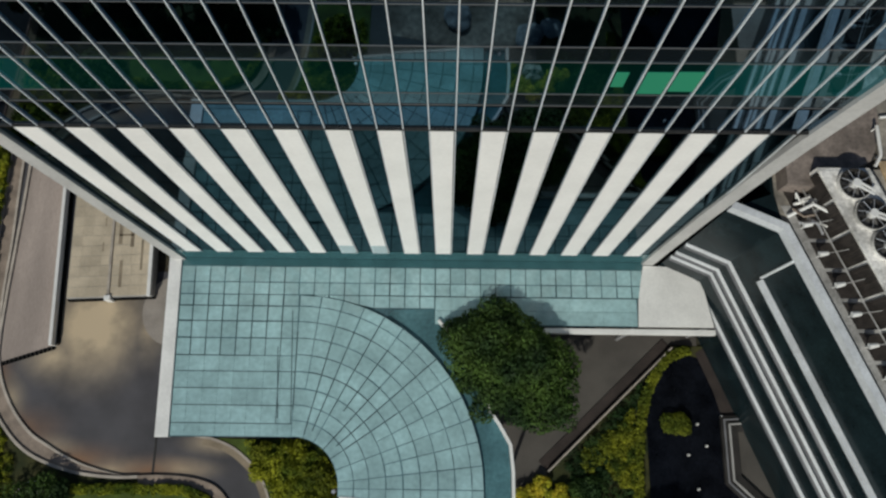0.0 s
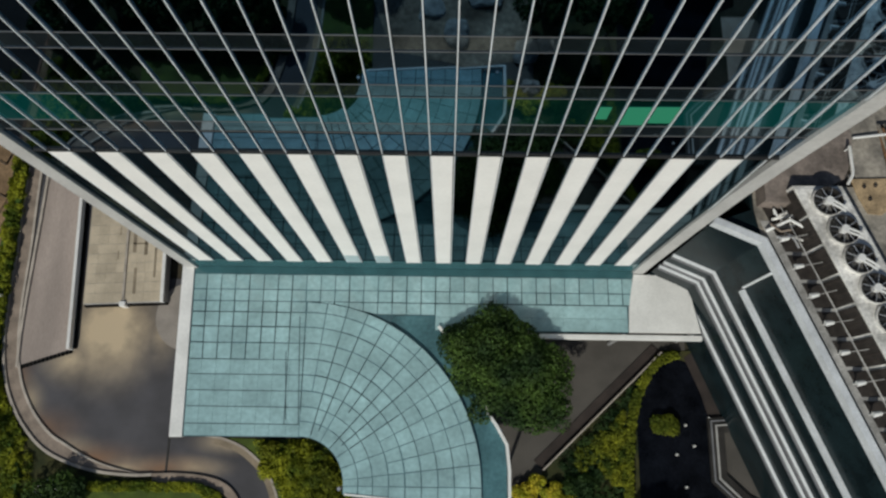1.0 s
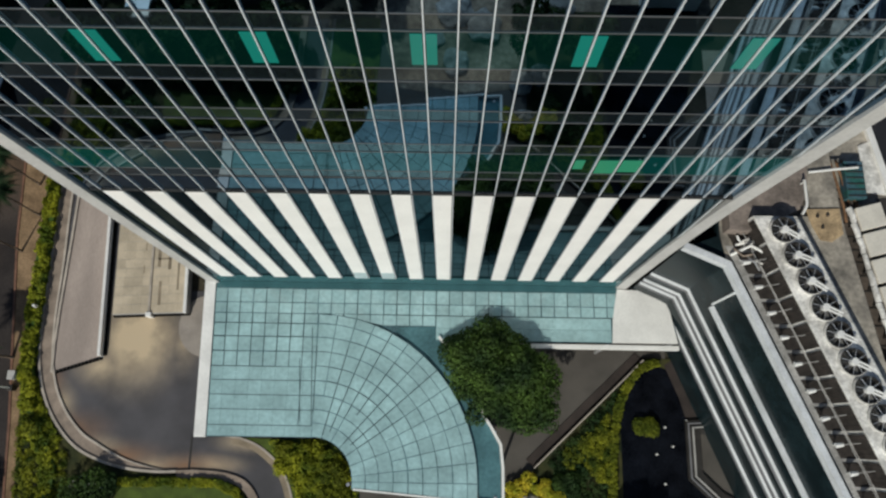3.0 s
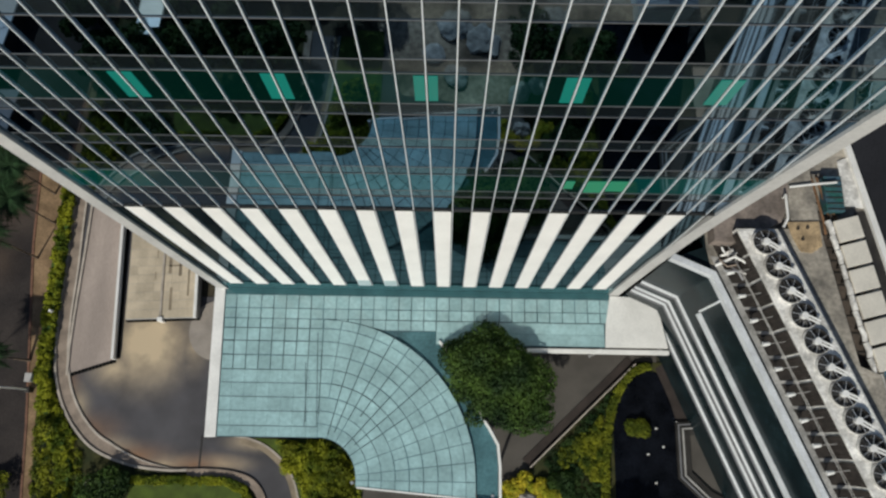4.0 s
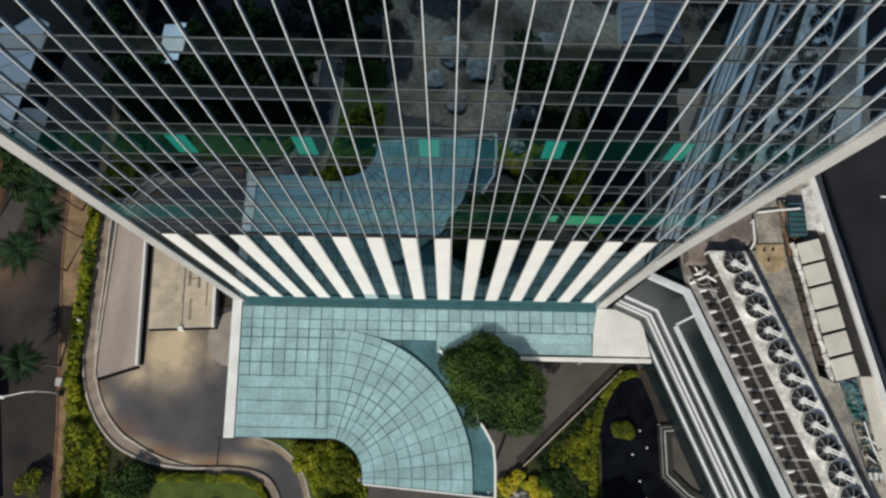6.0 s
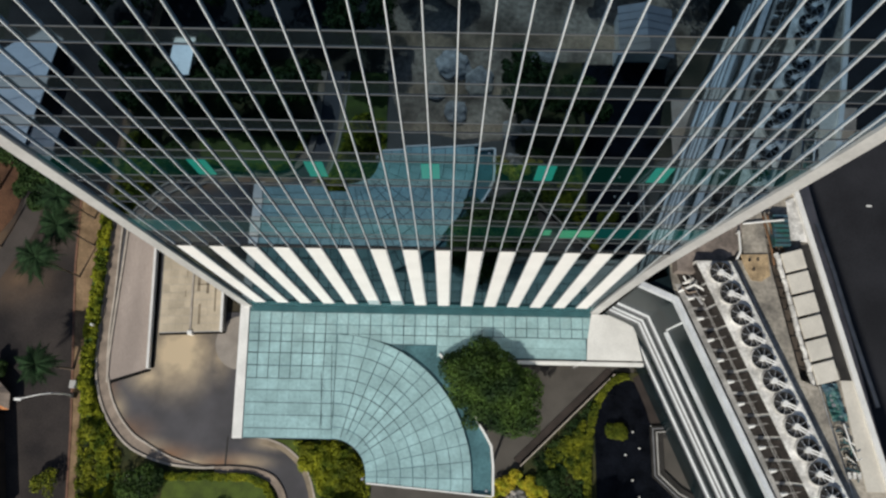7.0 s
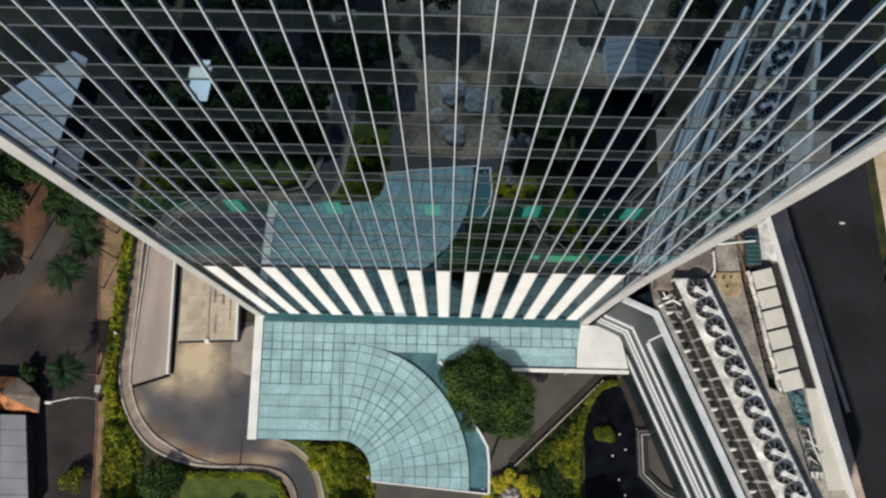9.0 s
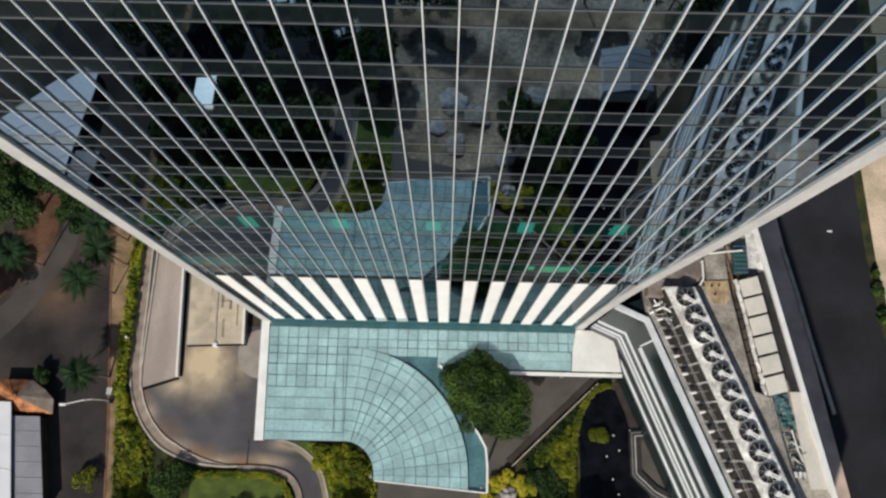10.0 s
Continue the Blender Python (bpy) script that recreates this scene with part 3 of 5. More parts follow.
box(bm, -0.16, 0.16, 0, 36, 0, 0.95, 0.03)
part("coping", bm, M_WHITE, ramp_wall)
bm = bmesh.new()
box(bm, 0.16, 0.45, 0.1, 36, 0, 0.25)
part("drain_channel", bm, M_BLACK, ramp_wall, "dark drain channel")
drain = thing("drain_grate", -42.2, -8.6, 0.03, "dark metal drain grate across the foot of the ramp", "drain")
bm = bmesh.new()
_d = math.hypot(5.2, 1.75)
for k in range(14):
    box(bm, k * _d / 14 + 0.03, (k + 1) * _d / 14 - 0.03, -0.20, 0.20, 0, 0.03)
part("grating", bm, M_BLACK, drain)
drain.matrix_basis = pose(-41.6, -8.9, 0.035, 0, 0, math.degrees(math.atan2(1.75, 5.2)))

porch = thing("porch", -31.85, 0.3, 0, "raised porch with sunlit tan tiles beside the driveway", "porch", kind="structure", rz=2.7)
bm = bmesh.new()
box(bm, -3.9, 4.1, -2.8, 24, 0, 0.90)
part("base", bm, M_GREY, porch)
bm = bmesh.new()
box(bm, -3.95, 4.15, -3.0, -2.8, 0, 0.55)
part("step_riser", bm, M_BLACK, porch, "dark step along the front")
bm = bmesh.new()
box(bm, -0.12, 0.12, -2.85, 24, 0.9, 1.05, 0.02)
part("rib", bm, M_KERB, porch, "pale stone rib across the porch")
bm = bmesh.new()
box(bm, 3.75, 4.1, -2.9, 24, 0.9, 1.35, 0.03)
part("side_wall", bm, M_WHITE, porch, "white side wall")
bm = bmesh.new()
box(bm, -0.3, 0.3, -3.15, -2.65, 0, 1.15, 0.05)
part("post", bm, M_WHITE, porch, "short white post")
bm = bmesh.new()
prism(bm, [(-25.55 + 3.1 * math.cos(a), -3.6 + 3.35 * math.sin(a)) for a in [math.pi / 2 + math.pi * k / 20 for k in range(21)]], 0, 0.10)
tagged(part("landing", bm, M_LAND), "pale rounded landing beside the canopy", "landing", kind="structure")
tile_me = bpy.data.meshes.new("porch_tile")
bm = bmesh.new()
box(bm, -0.48, 0.48, -0.48, 0.48, 0, 0.03)
bm.to_mesh(tile_me)
bm.free()
tile_me.materials.append(M_TAN)
for i in range(8):
    for j in range(13):
        x = -3.4 + 0.97 * i + (0.0 if i < 4 else 0.02)
        mesh_part("tile", tile_me, porch, pose(x, -2.25 + j, 0.9))

# Bars painted on the tiles: two markings on the left, cast shadows on the right.
for k, (x, y, w, d) in enumerate(((-0.75, 4.6, 0.12, 0.9), (-0.85, 2.1, 0.12, 0.9), (0.75, 3.6, 0.35, 2.6), (1.9, 3.4, 0.35, 2.8), (1.3, 3.2, 1.4, 0.16), (1.3, 4.4, 1.4, 0.16), (2.9, 1.2, 0.22, 3.0), (1.0, -0.6, 0.3, 2.6))):
    bm = bmesh.new()
    box(bm, x - w / 2, x + w / 2, y - d / 2, y + d / 2, 0.931, 0.936)
    part("worn_marking", bm, M_DRAB, porch, "worn dark marking on the tiles")

# ---- office tower ----
BAY, X0 = 1.307, -0.87
BANDS = [37.1 + 3.99 * k for k in range(19)]
TOP = 112.0
tower = thing("office_tower", 0, 0, 0, "glass curtain-wall office tower with white vertical panels near its foot", "building")


def right_edge(z):
    """The east edge of the facade swings outwards with height, in a soft S."""
    return float(np.interp(z, (0, 10, 20, 28, 33, 38, 43, 48, 52, 56, 60, 67, 80, 112), (16.95, 17.0, 17.2, 17.55, 17.9, 18.4, 18.95, 19.5, 19.95, 20.35, 20.65, 21.1, 21.8, 23.2)))


def slab_rows(bm, rows):
    """A closed upright body through horizontal outlines of equal count."""
    R = [[bm.verts.new(p) for p in row] for row in rows]
    n = len(R[0])
    for a, b in zip(R, R[1:]):
        for k in range(n):
            bm.faces.new((a[k], a[(k + 1) % n], b[(k + 1) % n], b[k]))
    bm.faces.new(R[0][::-1])
    bm.faces.new(R[-1])
    bmesh.ops.recalc_face_normals(bm, faces=bm.faces)
    return bm


LEVELS = [2.0 * k for k in range(57)]


bm = bmesh.new()
slab_rows(bm, [((-23.2, 0.22, z), (right_edge(z) + 0.3, 0.22, z), (right_edge(z) + 0.3, 34, z), (-23.2, 34, z)) for z in LEVELS])
part("core", bm, M_DARK, tower)
bm = bmesh.new()
box(bm, -23.75, -22.75, -0.12, 1.2, 0, TOP, 0.04)
part("corner_pier", bm, M_PIER, tower, "pale grey corner pier")
bm = bmesh.new()
slab_rows(bm, [((e, -0.12, z), (e + 1.05, -0.12, z), (e + 1.05, 1.2, z), (e, 1.2, z)) for z, e in ((z, right_edge(z)) for z in LEVELS)])
part("corner_pier", bm, M_PIER, tower, "pale grey leaning corner pier")
# mullions
for k in range(-16, 20):
    x = X0 + BAY * k
    z0 = 8.9
    while x > right_edge(z0) + 0.2 and z0 < TOP:
        z0 += 0.25
    if z0 > TOP - 5:
        continue
    bm = bmesh.new()
    box(bm, x - 0.025, x + 0.025, -0.025, 0.07, z0, TOP)
    part("mullion", bm, M_MULL, tower)
# white panels and the dark glass between them
PB, PT = 9.0, 33.85
panel_me = bpy.data.meshes.new("white_panel")
bm = bmesh.new()
box(bm, 0.04, BAY - 0.08, -0.04, 0.18, PB, PT, 0.006)
bm.to_mesh(panel_me)
bm.free()
panel_me.materials.append(M_PANEL)
for k in range(-8, 7):
    mesh_part("white_panel", panel_me, tower, pose(X0 + BAY * 2 * k, 0, 0))
for k in (-3, -2):
    bm = bmesh.new()
    box(bm, X0 + BAY * 2 * k + 0.03, X0 + BAY * (2 * k + 1) - 0.07, -0.055, -0.041, PB, PB + 2.4)
    part("frosted_pane", bm, M_FROST, tower, "pale grey-blue frosted pane at the panel's foot")
rng = np.random.default_rng(5)


def pane_mesh(w, h, material):
    me = bpy.data.meshes.new("pane")
    bm = bmesh.new()
    box(bm, -w / 2, w / 2, -0.02, 0.02, -h / 2, h / 2)
    bm.to_mesh(me)
    bm.free()
    me.materials.append(material)
    return me


vision_me = pane_mesh(BAY - 0.06, 2.83, M_GLASS)
green_me = pane_mesh(BAY - 0.06, 2.83, M_GLASSG)
teal_me = pane_mesh(BAY - 0.06, 2.83, M_GLASST)
neck_me = pane_mesh(BAY - 0.06, 2.36, M_GLASSL)
low_me = pane_mesh(BAY - 0.06, 2.83, M_GLASSL)
lower_me = pane_mesh(BAY - 0.06, 4.05, M_GLASSB)
foot_me = pane_mesh(BAY - 0.015, 3.9, M_FOOT)
for k in range(-17, 14):
    x = X0 + BAY * (k + 0.5)
    if x - BAY / 2 < -22.6:
        x = -22.2
    mesh_part("foot_pane", foot_me, tower, pose(x, 0.10, 7.0))
    if k % 2 == 0 and -16 <= k <= 12:
        continue
    for j in range(6):
        mesh_part("lower_pane", lower_me, tower, pose(x, 0.12, PB + 4.14 * (j + 0.5), rng.normal() * 0.16, 0, rng.normal() * 0.16))
for k in range(-17, 15):
    x = X0 + BAY * (k + 0.5)
    if x > right_edge(35) + 0.5:
        continue
    mesh_part("neck_pane", neck_me, tower, pose(x, 0.10, 35.15, rng.normal() * 0.13, 0, rng.normal() * 0.13))
far = bmesh.new()


def add_pane(bm, x, z, w, h, rx, rz):
    m = pose(x, 0.10, z, rx, 0, rz)
    bmv = [bm.verts.new(m @ Vector(p)) for p in ((-w / 2, 0, -h / 2), (w / 2, 0, -h / 2), (w / 2, 0, h / 2), (-w / 2, 0, h / 2))]
    bm.faces.new(bmv)


count = 0
for f, zb in enumerate(BANDS[:-1]):
    span = bmesh.new()
    for k in range(-17, 20):
        x = X0 + BAY * (k + 0.5)
        if x - BAY / 2 > right_edge(zb + 3):
            continue
        rx, rz = rng.normal() * 0.13, rng.normal() * 0.13
        if count < 296:
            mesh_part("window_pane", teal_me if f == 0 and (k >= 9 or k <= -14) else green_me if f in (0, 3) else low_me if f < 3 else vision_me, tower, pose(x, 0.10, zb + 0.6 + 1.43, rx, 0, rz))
            count += 1
        else:
            add_pane(far, x, zb + 0.6 + 1.43, BAY - 0.06, 2.83, rx, rz)
        add_pane(span, x, zb, BAY - 0.04, 1.14, rng.normal() * 0.08, rng.normal() * 0.08)
    tagged(part("spandrel_band", span, M_SPAN, tower, "dark grey spandrel glazing"), kind="stuff")
tagged(part("upper_glazing", far, M_GLASS, tower), kind="stuff")
for zb in BANDS[:-1]:
    for dz in (-0.58, 0.58):
        bm = bmesh.new()
        box(bm, -22.45, right_edge(zb), 0.06, 0.085, zb + dz - 0.025, zb + dz + 0.025)
        part("transom", bm, M_TRANS, tower)
bm = bmesh.new()
box(bm, -22.5, 18.5, -0.06, 0.08, PT, PT + 0.10)
part("sill_band", bm, M_DARK, tower)
# green sheen on the first office floors, painted as emission
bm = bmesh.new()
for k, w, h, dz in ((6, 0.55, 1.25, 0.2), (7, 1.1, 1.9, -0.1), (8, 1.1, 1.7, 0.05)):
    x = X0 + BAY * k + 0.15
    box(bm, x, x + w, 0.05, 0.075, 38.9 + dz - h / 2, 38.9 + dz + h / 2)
part("lit_glazing", bm, M_SHEEN, tower, "glowing green glazing")
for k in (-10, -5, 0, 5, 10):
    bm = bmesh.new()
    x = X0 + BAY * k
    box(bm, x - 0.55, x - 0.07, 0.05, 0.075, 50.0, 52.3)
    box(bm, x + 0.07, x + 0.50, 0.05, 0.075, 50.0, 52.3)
    part("lit_glazing", bm, M_SHEENB, tower, "glowing green glazing")

# ---- glass canopy ----
ZC = 6.3
CX, CY, RIN, ROUT = -12.55, -18.95, 4.0, 15.8
canopy = thing("entrance_canopy", -22.8, 0, ZC, "pale teal glass canopy with a curved wing over the entrance", "canopy")


def cpart(name, bm, material, label=""):
    bmesh.ops.translate(bm, verts=bm.verts, vec=(22.8, 0, -ZC))
    return part(name, bm, material, canopy, label)


ARC = [(CX + math.cos(radians(a)), CY + math.sin(radians(a))) for a in range(90, -1, -5)]


def ring(r):
    return [(CX + r * (x - CX), CY + r * (y - CY)) for x, y in ARC]


bm = bmesh.new()
prism(bm, [(-23.05, 0.05), (-22.6, -15.05), (CX, -15.0)] + ring(RIN)[1:] + [(CX + RIN, -19.6), (CX + ROUT, -20.55)] + ring(ROUT)[::-1] + [(CX, -3.12), (16.6, -3.12), (17.05, 0.05)], ZC - 0.16, ZC - 0.004)
cpart("frame_deck", bm, M_JOINT, "dark teal frame showing in the joints")
def tile_poly(bm, poly, g=0.035):
    c = sum((Vector(p) for p in poly), Vector((0, 0))) / len(poly)
    pts = []
    for p in poly:
        d = Vector(p) - c
        pts.append(tuple(c + d * (1 - g / max(0.2, d.length) * 1.4)))
    prism(bm, pts, ZC - 0.03, ZC + 0.012)


joint_rng = np.random.default_rng(17)


def glass_tile(poly, material=M_CAN, g=0.035):
    bm = bmesh.new()
    tile_poly(bm, poly, g * joint_rng.choice((0.75, 0.9, 1.05, 1.3)))
    cpart("glass_tile", bm, material)


ROWS_Y = [-0.62, -2.05, -3.12]
bm = bmesh.new()
prism(bm, [(-22.98, -0.6), (17.0, -0.6), (17.1, 0.06), (-23.0, 0.06)], ZC - 0.03, ZC + 0.02)
cpart("flashing", bm, M_FOOT, "dark teal flashing along the tower")


def slant(x, y):
    """The joints west of the curve lean a little with the edge beam."""
    return x - 0.030 * y * min(1.0, max(0.0, (CX - x) / 10.0))


COLS = [-0.93 + 1.304 * k for k in range(-17, 14)] + [16.95]
COLS[0] = -23.0
for xa, xb in zip(COLS, COLS[1:]):
    for ya, yb in zip(ROWS_Y, ROWS_Y[1:]):
        lo, hi = slant(xa, ya), slant(xb, ya)
        glass_tile([(lo, yb), (hi, yb), (hi, ya), (lo, ya)], g=0.045)
LEFT_Y = [-3.12, -4.12, -5.44, -6.89, -8.37]
LEFT_X = [x for x in COLS if x < CX - 0.4] + [CX - 0.02]
for xa, xb in zip(LEFT_X, LEFT_X[1:]):
    for ya, yb in zip(LEFT_Y, LEFT_Y[1:]):
        glass_tile([(slant(xa, yb), yb), (slant(xb, yb), yb), (slant(xb, ya), ya), (slant(xa, ya), ya)], g=0.05)
LOW_Y = [-8.37, -9.69, -11.09, -12.47, -13.93, -14.98]
LOW_X = LEFT_X[:7] + [-13.75, CX - 0.02]
for ya, yb in zip(LOW_Y, LOW_Y[1:]):
    for xa, xb in zip(LOW_X, LOW_X[1:]):
        bm = bmesh.new()
        prism(bm, [(slant(xa, yb) + 0.009, yb + 0.022), (slant(xb, yb) - 0.009, yb + 0.022), (slant(xb, ya) - 0.009, ya - 0.022), (slant(xa, ya) + 0.009, ya - 0.022)], ZC - 0.03, ZC + 0.012)
        cpart("glass_tile", bm, M_CAN)
bm = bmesh.new()
prism(bm, [(CX, -3.12), (-0.8, -3.12), (-0.8, -4.15), (-4.6, -4.3), (-5.2, -5.2), (-9.0, -4.2), (CX, -3.8)], ZC - 0.30, ZC - 0.17)
cpart("frame_deck", bm, M_JOINT)


def arc_y(x):
    return CY + math.sqrt(max(0, (ROUT + 0.05) ** 2 - (x - CX) ** 2))


for xa, xb in zip(COLS[8:], COLS[9:]):
    if xa > -1.0:
        break
    xb = min(xb, -0.95)
    xa = max(xa, CX + 0.05)
    ya, yb = max(arc_y(xa), -4.2), max(arc_y(xb), -4.2)
    if min(ya, yb) < -3.18:
        glass_tile([(xa, -3.14), (xb, -3.14), (xb, min(yb, -3.20)), (xa, min(ya, -3.19))])
RINGS = [4.0, 5.3, 6.55, 7.9, 9.3, 10.7, 12.1, 13.5, 14.85, 15.8]
STEP = 90 / 13
for a in range(13):
    for r0, r1 in zip(RINGS, RINGS[1:]):
        if r0 < 7.8 and a % 2:
            continue
        wide = 2 if r0 < 7.8 and a < 12 else 1
        a0, b1 = radians(90 - STEP * a), radians(90 - STEP * (a + wide))
        mid = (a0 + b1) / 2
        glass_tile([(CX + r * math.cos(q), CY + r * math.sin(q)) for r, q in ((r0, a0), (r1, a0), (r1, mid), (r1, b1), (r0, b1), (r0, mid))], g=0.036)
for r0, r1 in zip(RINGS, RINGS[1:]):
    ye = lambda x: -19.55 - (x - CX - RIN) * 0.082
    glass_tile([(CX + r0, CY), (CX + r1, CY), (CX + r1, ye(CX + r1)), (CX + r0, ye(CX + r0))])
# joints left without their pale sealant show as dark lines
for spoke, r0, r1 in ((0, 6.2, 12.6), (2, 4.3, 12.8), (3, 4.8, 13.6), (4, 6.55, 15.6), (5, 7.4, 13.6), (6, 4.6, 10.9), (7, 5.0, 15.8), (8, 5.4, 10.4)):
    q = radians(90 - STEP * spoke)
    u, v = Vector((math.cos(q), math.sin(q))), Vector((-math.sin(q), math.cos(q)))
    a, b, w = Vector((CX, CY)) + u * r0, Vector((CX, CY)) + u * r1, v * 0.045
    bm = bmesh.new()
    prism(bm, [tuple(a - w), tuple(b - w), tuple(b + w), tuple(a + w)], ZC + 0.002, ZC + 0.018)
    cpart("open_joint", bm, M_SEAL, "dark open joint")
for r, q0, q1 in ((13.5, 14, 36), (7.9, 34, 42), (9.3, 6, 42), (10.7, 2, 20)):
    line = [(CX + r * math.cos(radians(90 - q)), CY + r * math.sin(radians(90 - q))) for q in range(q0, q1 + 1, 2)]
    bm = bmesh.new()
    strip(bm, line, -0.025, 0.025, ZC + 0.002, ZC + 0.018)
    cpart("open_joint", bm, M_SEAL, "dark open joint")
for k in range(1, 8):
    x = LEFT_X[k]
    y1 = -8.37 if k < 7 else -13.9
    y0 = -0.9 if k % 3 else -2.3
    bm = bmesh.new()
    strip(bm, [(slant(x, y0), y0), (slant(x, y1), y1)], -0.03, 0.03, ZC + 0.002, ZC + 0.018)
    cpart("open_joint", bm, M_SEAL, "dark open joint")
for y, x0, x1 in ((-12.47, -22.5, CX), (-13.93, -22.5, CX), (-8.37, -22.6, -16.0), (-9.69, -22.5, CX), (-11.09, -22.6, CX), (-4.12, -22.7, -14.4), (-5.44, -22.7, -16.0)):
    bm = bmesh.new()
    strip(bm, [(x0, y), (x1, y)], -0.034, 0.034, ZC + 0.002, ZC + 0.018)
    cpart("open_joint", bm, M_SEAL, "dark open joint")
for line in ([(-13.1, -4.5), (-12.65, -13.9)], [(-14.15, -7.6), (-13.78, -13.5)]):
    bm = bmesh.new()
    strip(bm, line, -0.035, 0.035, ZC + 0.002, ZC + 0.020)
    cpart("open_joint", bm, M_SEAL, "dark open joint")
for k in range(9, 31):
    if joint_rng.uniform() < 0.6:
        bm = bmesh.new()
        strip(bm, [(COLS[k], -0.65), (COLS[k], -3.1 if joint_rng.uniform() < 0.6 else -2.05)], -0.028, 0.028, ZC + 0.002, ZC + 0.018)
        cpart("open_joint", bm, M_SEAL, "dark open joint")
for k in range(12):
    xa, xb = -0.9 + (k % 6) * 2.88, -0.9 + (k % 6 + 1) * 2.88
    ya, yb = ((-4.33, -3.16), (-5.52, -4.33))[k // 6]
    bm = bmesh.new()
    prism(bm, rect(xa + 0.006, xb - 0.006, ya + 0.012, yb - 0.012), ZC - 0.03, ZC + 0.012)
    bmesh.ops.translate(bm, verts=bm.verts, vec=(0, 0, -0.08))
    cpart("glass_tile", bm, M_CAN)
bm = bmesh.new()
prism(bm, [(-0.9, -3.14), (16.55, -3.14), (16.42, -5.6), (-0.9, -5.6)], ZC - 0.22, ZC - 0.13)
cpart("frame_deck", bm, M_JOINT)
bm = bmesh.new()
prism(bm, [(-24.1, 0.1), (-23.72, -15.12), (-22.58, -15.10), (-23.02, 0.1)], ZC - 0.4, ZC + 0.2)
bmesh.ops.bevel(bm, geom=bm.edges[:], offset=0.04, segments=2, affect='EDGES', profile=0.5)
cpart("edge_beam", bm, M_WHITE, "broad white edge beam")
GUT = [(-0.7, -5.3), (0.6, -6.8), (1.9, -8.9), (2.9, -11.2), (3.7, -12.8), (4.4, -13.8), (5.3, -15.4), (5.5, -17.5), (5.5, -20.7)]
bm = bmesh.new()
strip(bm, GUT, 0, 0.24, ZC - 0.6, ZC + 0.25)
cpart("gutter", bm, M_WHITE, "white gutter round the curve")
# Darkened copy of the canopy glass; the recess's shade is in its colour.
bm = bmesh.new()
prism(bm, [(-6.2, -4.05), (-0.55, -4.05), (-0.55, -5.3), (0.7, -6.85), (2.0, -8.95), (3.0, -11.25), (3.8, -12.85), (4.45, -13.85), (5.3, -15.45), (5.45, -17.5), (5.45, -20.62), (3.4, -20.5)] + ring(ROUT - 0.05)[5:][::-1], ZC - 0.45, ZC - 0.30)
cpart("side_glazing", bm, M_CANSH, "dark teal sloping side glazing")
bm = bmesh.new()
strip(bm, [(-8.4, -19.62), (5.5, -20.75)], -0.08, 0.08, ZC - 0.3, ZC + 0.08)
cpart("edge_trim", bm, M_WHITE, "thin white trim")
bm = bmesh.new()
box(bm, 1.0, 22.9, -6.2, -5.76, ZC - 0.5, ZC + 0.12, 0.03)
cpart("edge_beam", bm, M_WHITE, "white edge beam")
bm = bmesh.new()
prism(bm, [(17.1, -0.2), (19.5, -0.3), (22.1, -1.7), (22.85, -5.55), (16.44, -5.55), (16.56, -3.2), (16.8, -1.7)], ZC - 0.35, ZC + 0.02)
cpart("white_roof", bm, M_WHITE, "sunlit white flat roof end")
for x, y in ((-22.2, -14.6), (-22.2, -8), (-12.5, -14.6), (-8.9, -19.2), (4.9, -20.2), (4.9, -14.2), (0.2, -5.7), (8, -5.75), (16, -5.75), (22.6, -5.4)):
    bm = bmesh.new()
    tube(bm, [(x, y, 0), (x, y, ZC - 0.2)], 0.16, seg=12)
    cpart("column", bm, M_STEEL)
bm = bmesh.new()
box(bm, -26.15, -25.95, -18.45, -15.0, -0.0, 0.03)
tagged(part("drain_line", bm, M_DARK), "dark drain line across the driveway", "drain", kind="structure")

# ---- podium building ----
ZR = 21.9
ZE = 23.0                               # raised deck east of the fans


def west(y):
    return 23.3 + (-5 - y) * 0.41


def east(y):
    return 36.7 - 0.197 * y


def fanx(y):
    return 25.75 - 0.402 * y


podium = thing("podium_building", 22, -20, 0, "lower podium block with white ledges and a plant-covered roof", "building")


def ppart(name, bm, material, label=""):
    bmesh.ops.translate(bm, verts=bm.verts, vec=(-22, 20, 0))
    return part(name, bm, material, podium, label)


WALL = [(18.6, -0.05), (west(-1.5), -1.5), (west(-18), -18), (west(-39), -39)]
bm = bmesh.new()
prism(bm, WALL + [(east(-39), -39), (east(-9.2), -9.2), (east(8), 8), (east(30), 30), (21.5, 30), (21.5, 1.0), (20.4, 0.6)], 0, ZR)
ppart("body", bm, M_TEALG, "dark teal glazed wall")
bm = bmesh.new()
prism(bm, offset(WALL, 0.3)[1:] + [(east(-39) - 0.3, -39), (east(-9.2) - 0.3, -9.2), (east(8) - 0.3, 8), (east(30) - 0.3, 29.8), (21.7, 29.8), (21.7, 1.0)], ZR, ZR + 0.06)
ppart("roof_deck", bm, M_DECK, "stained tan roof deck")
for z, d, h in ((5.8, 0.24, 0.12), (9.4, 0.22, 0.11), (10.8, 0.22, 0.11), (13.3, 0.24, 0.12)):
    bm = bmesh.new()
    strip(bm, WALL, -d, 0.05, z, z + h)
    ppart("ledge", bm, M_LEDGE, "silvery white ledge")
    bm = bmesh.new()
    strip(bm, WALL, -d - 0.07, 0.05, z - 0.34, z - 0.28)
    ppart("ledge_lip", bm, M_LIP, "grey lower lip of the ledge")
bm = bmesh.new()
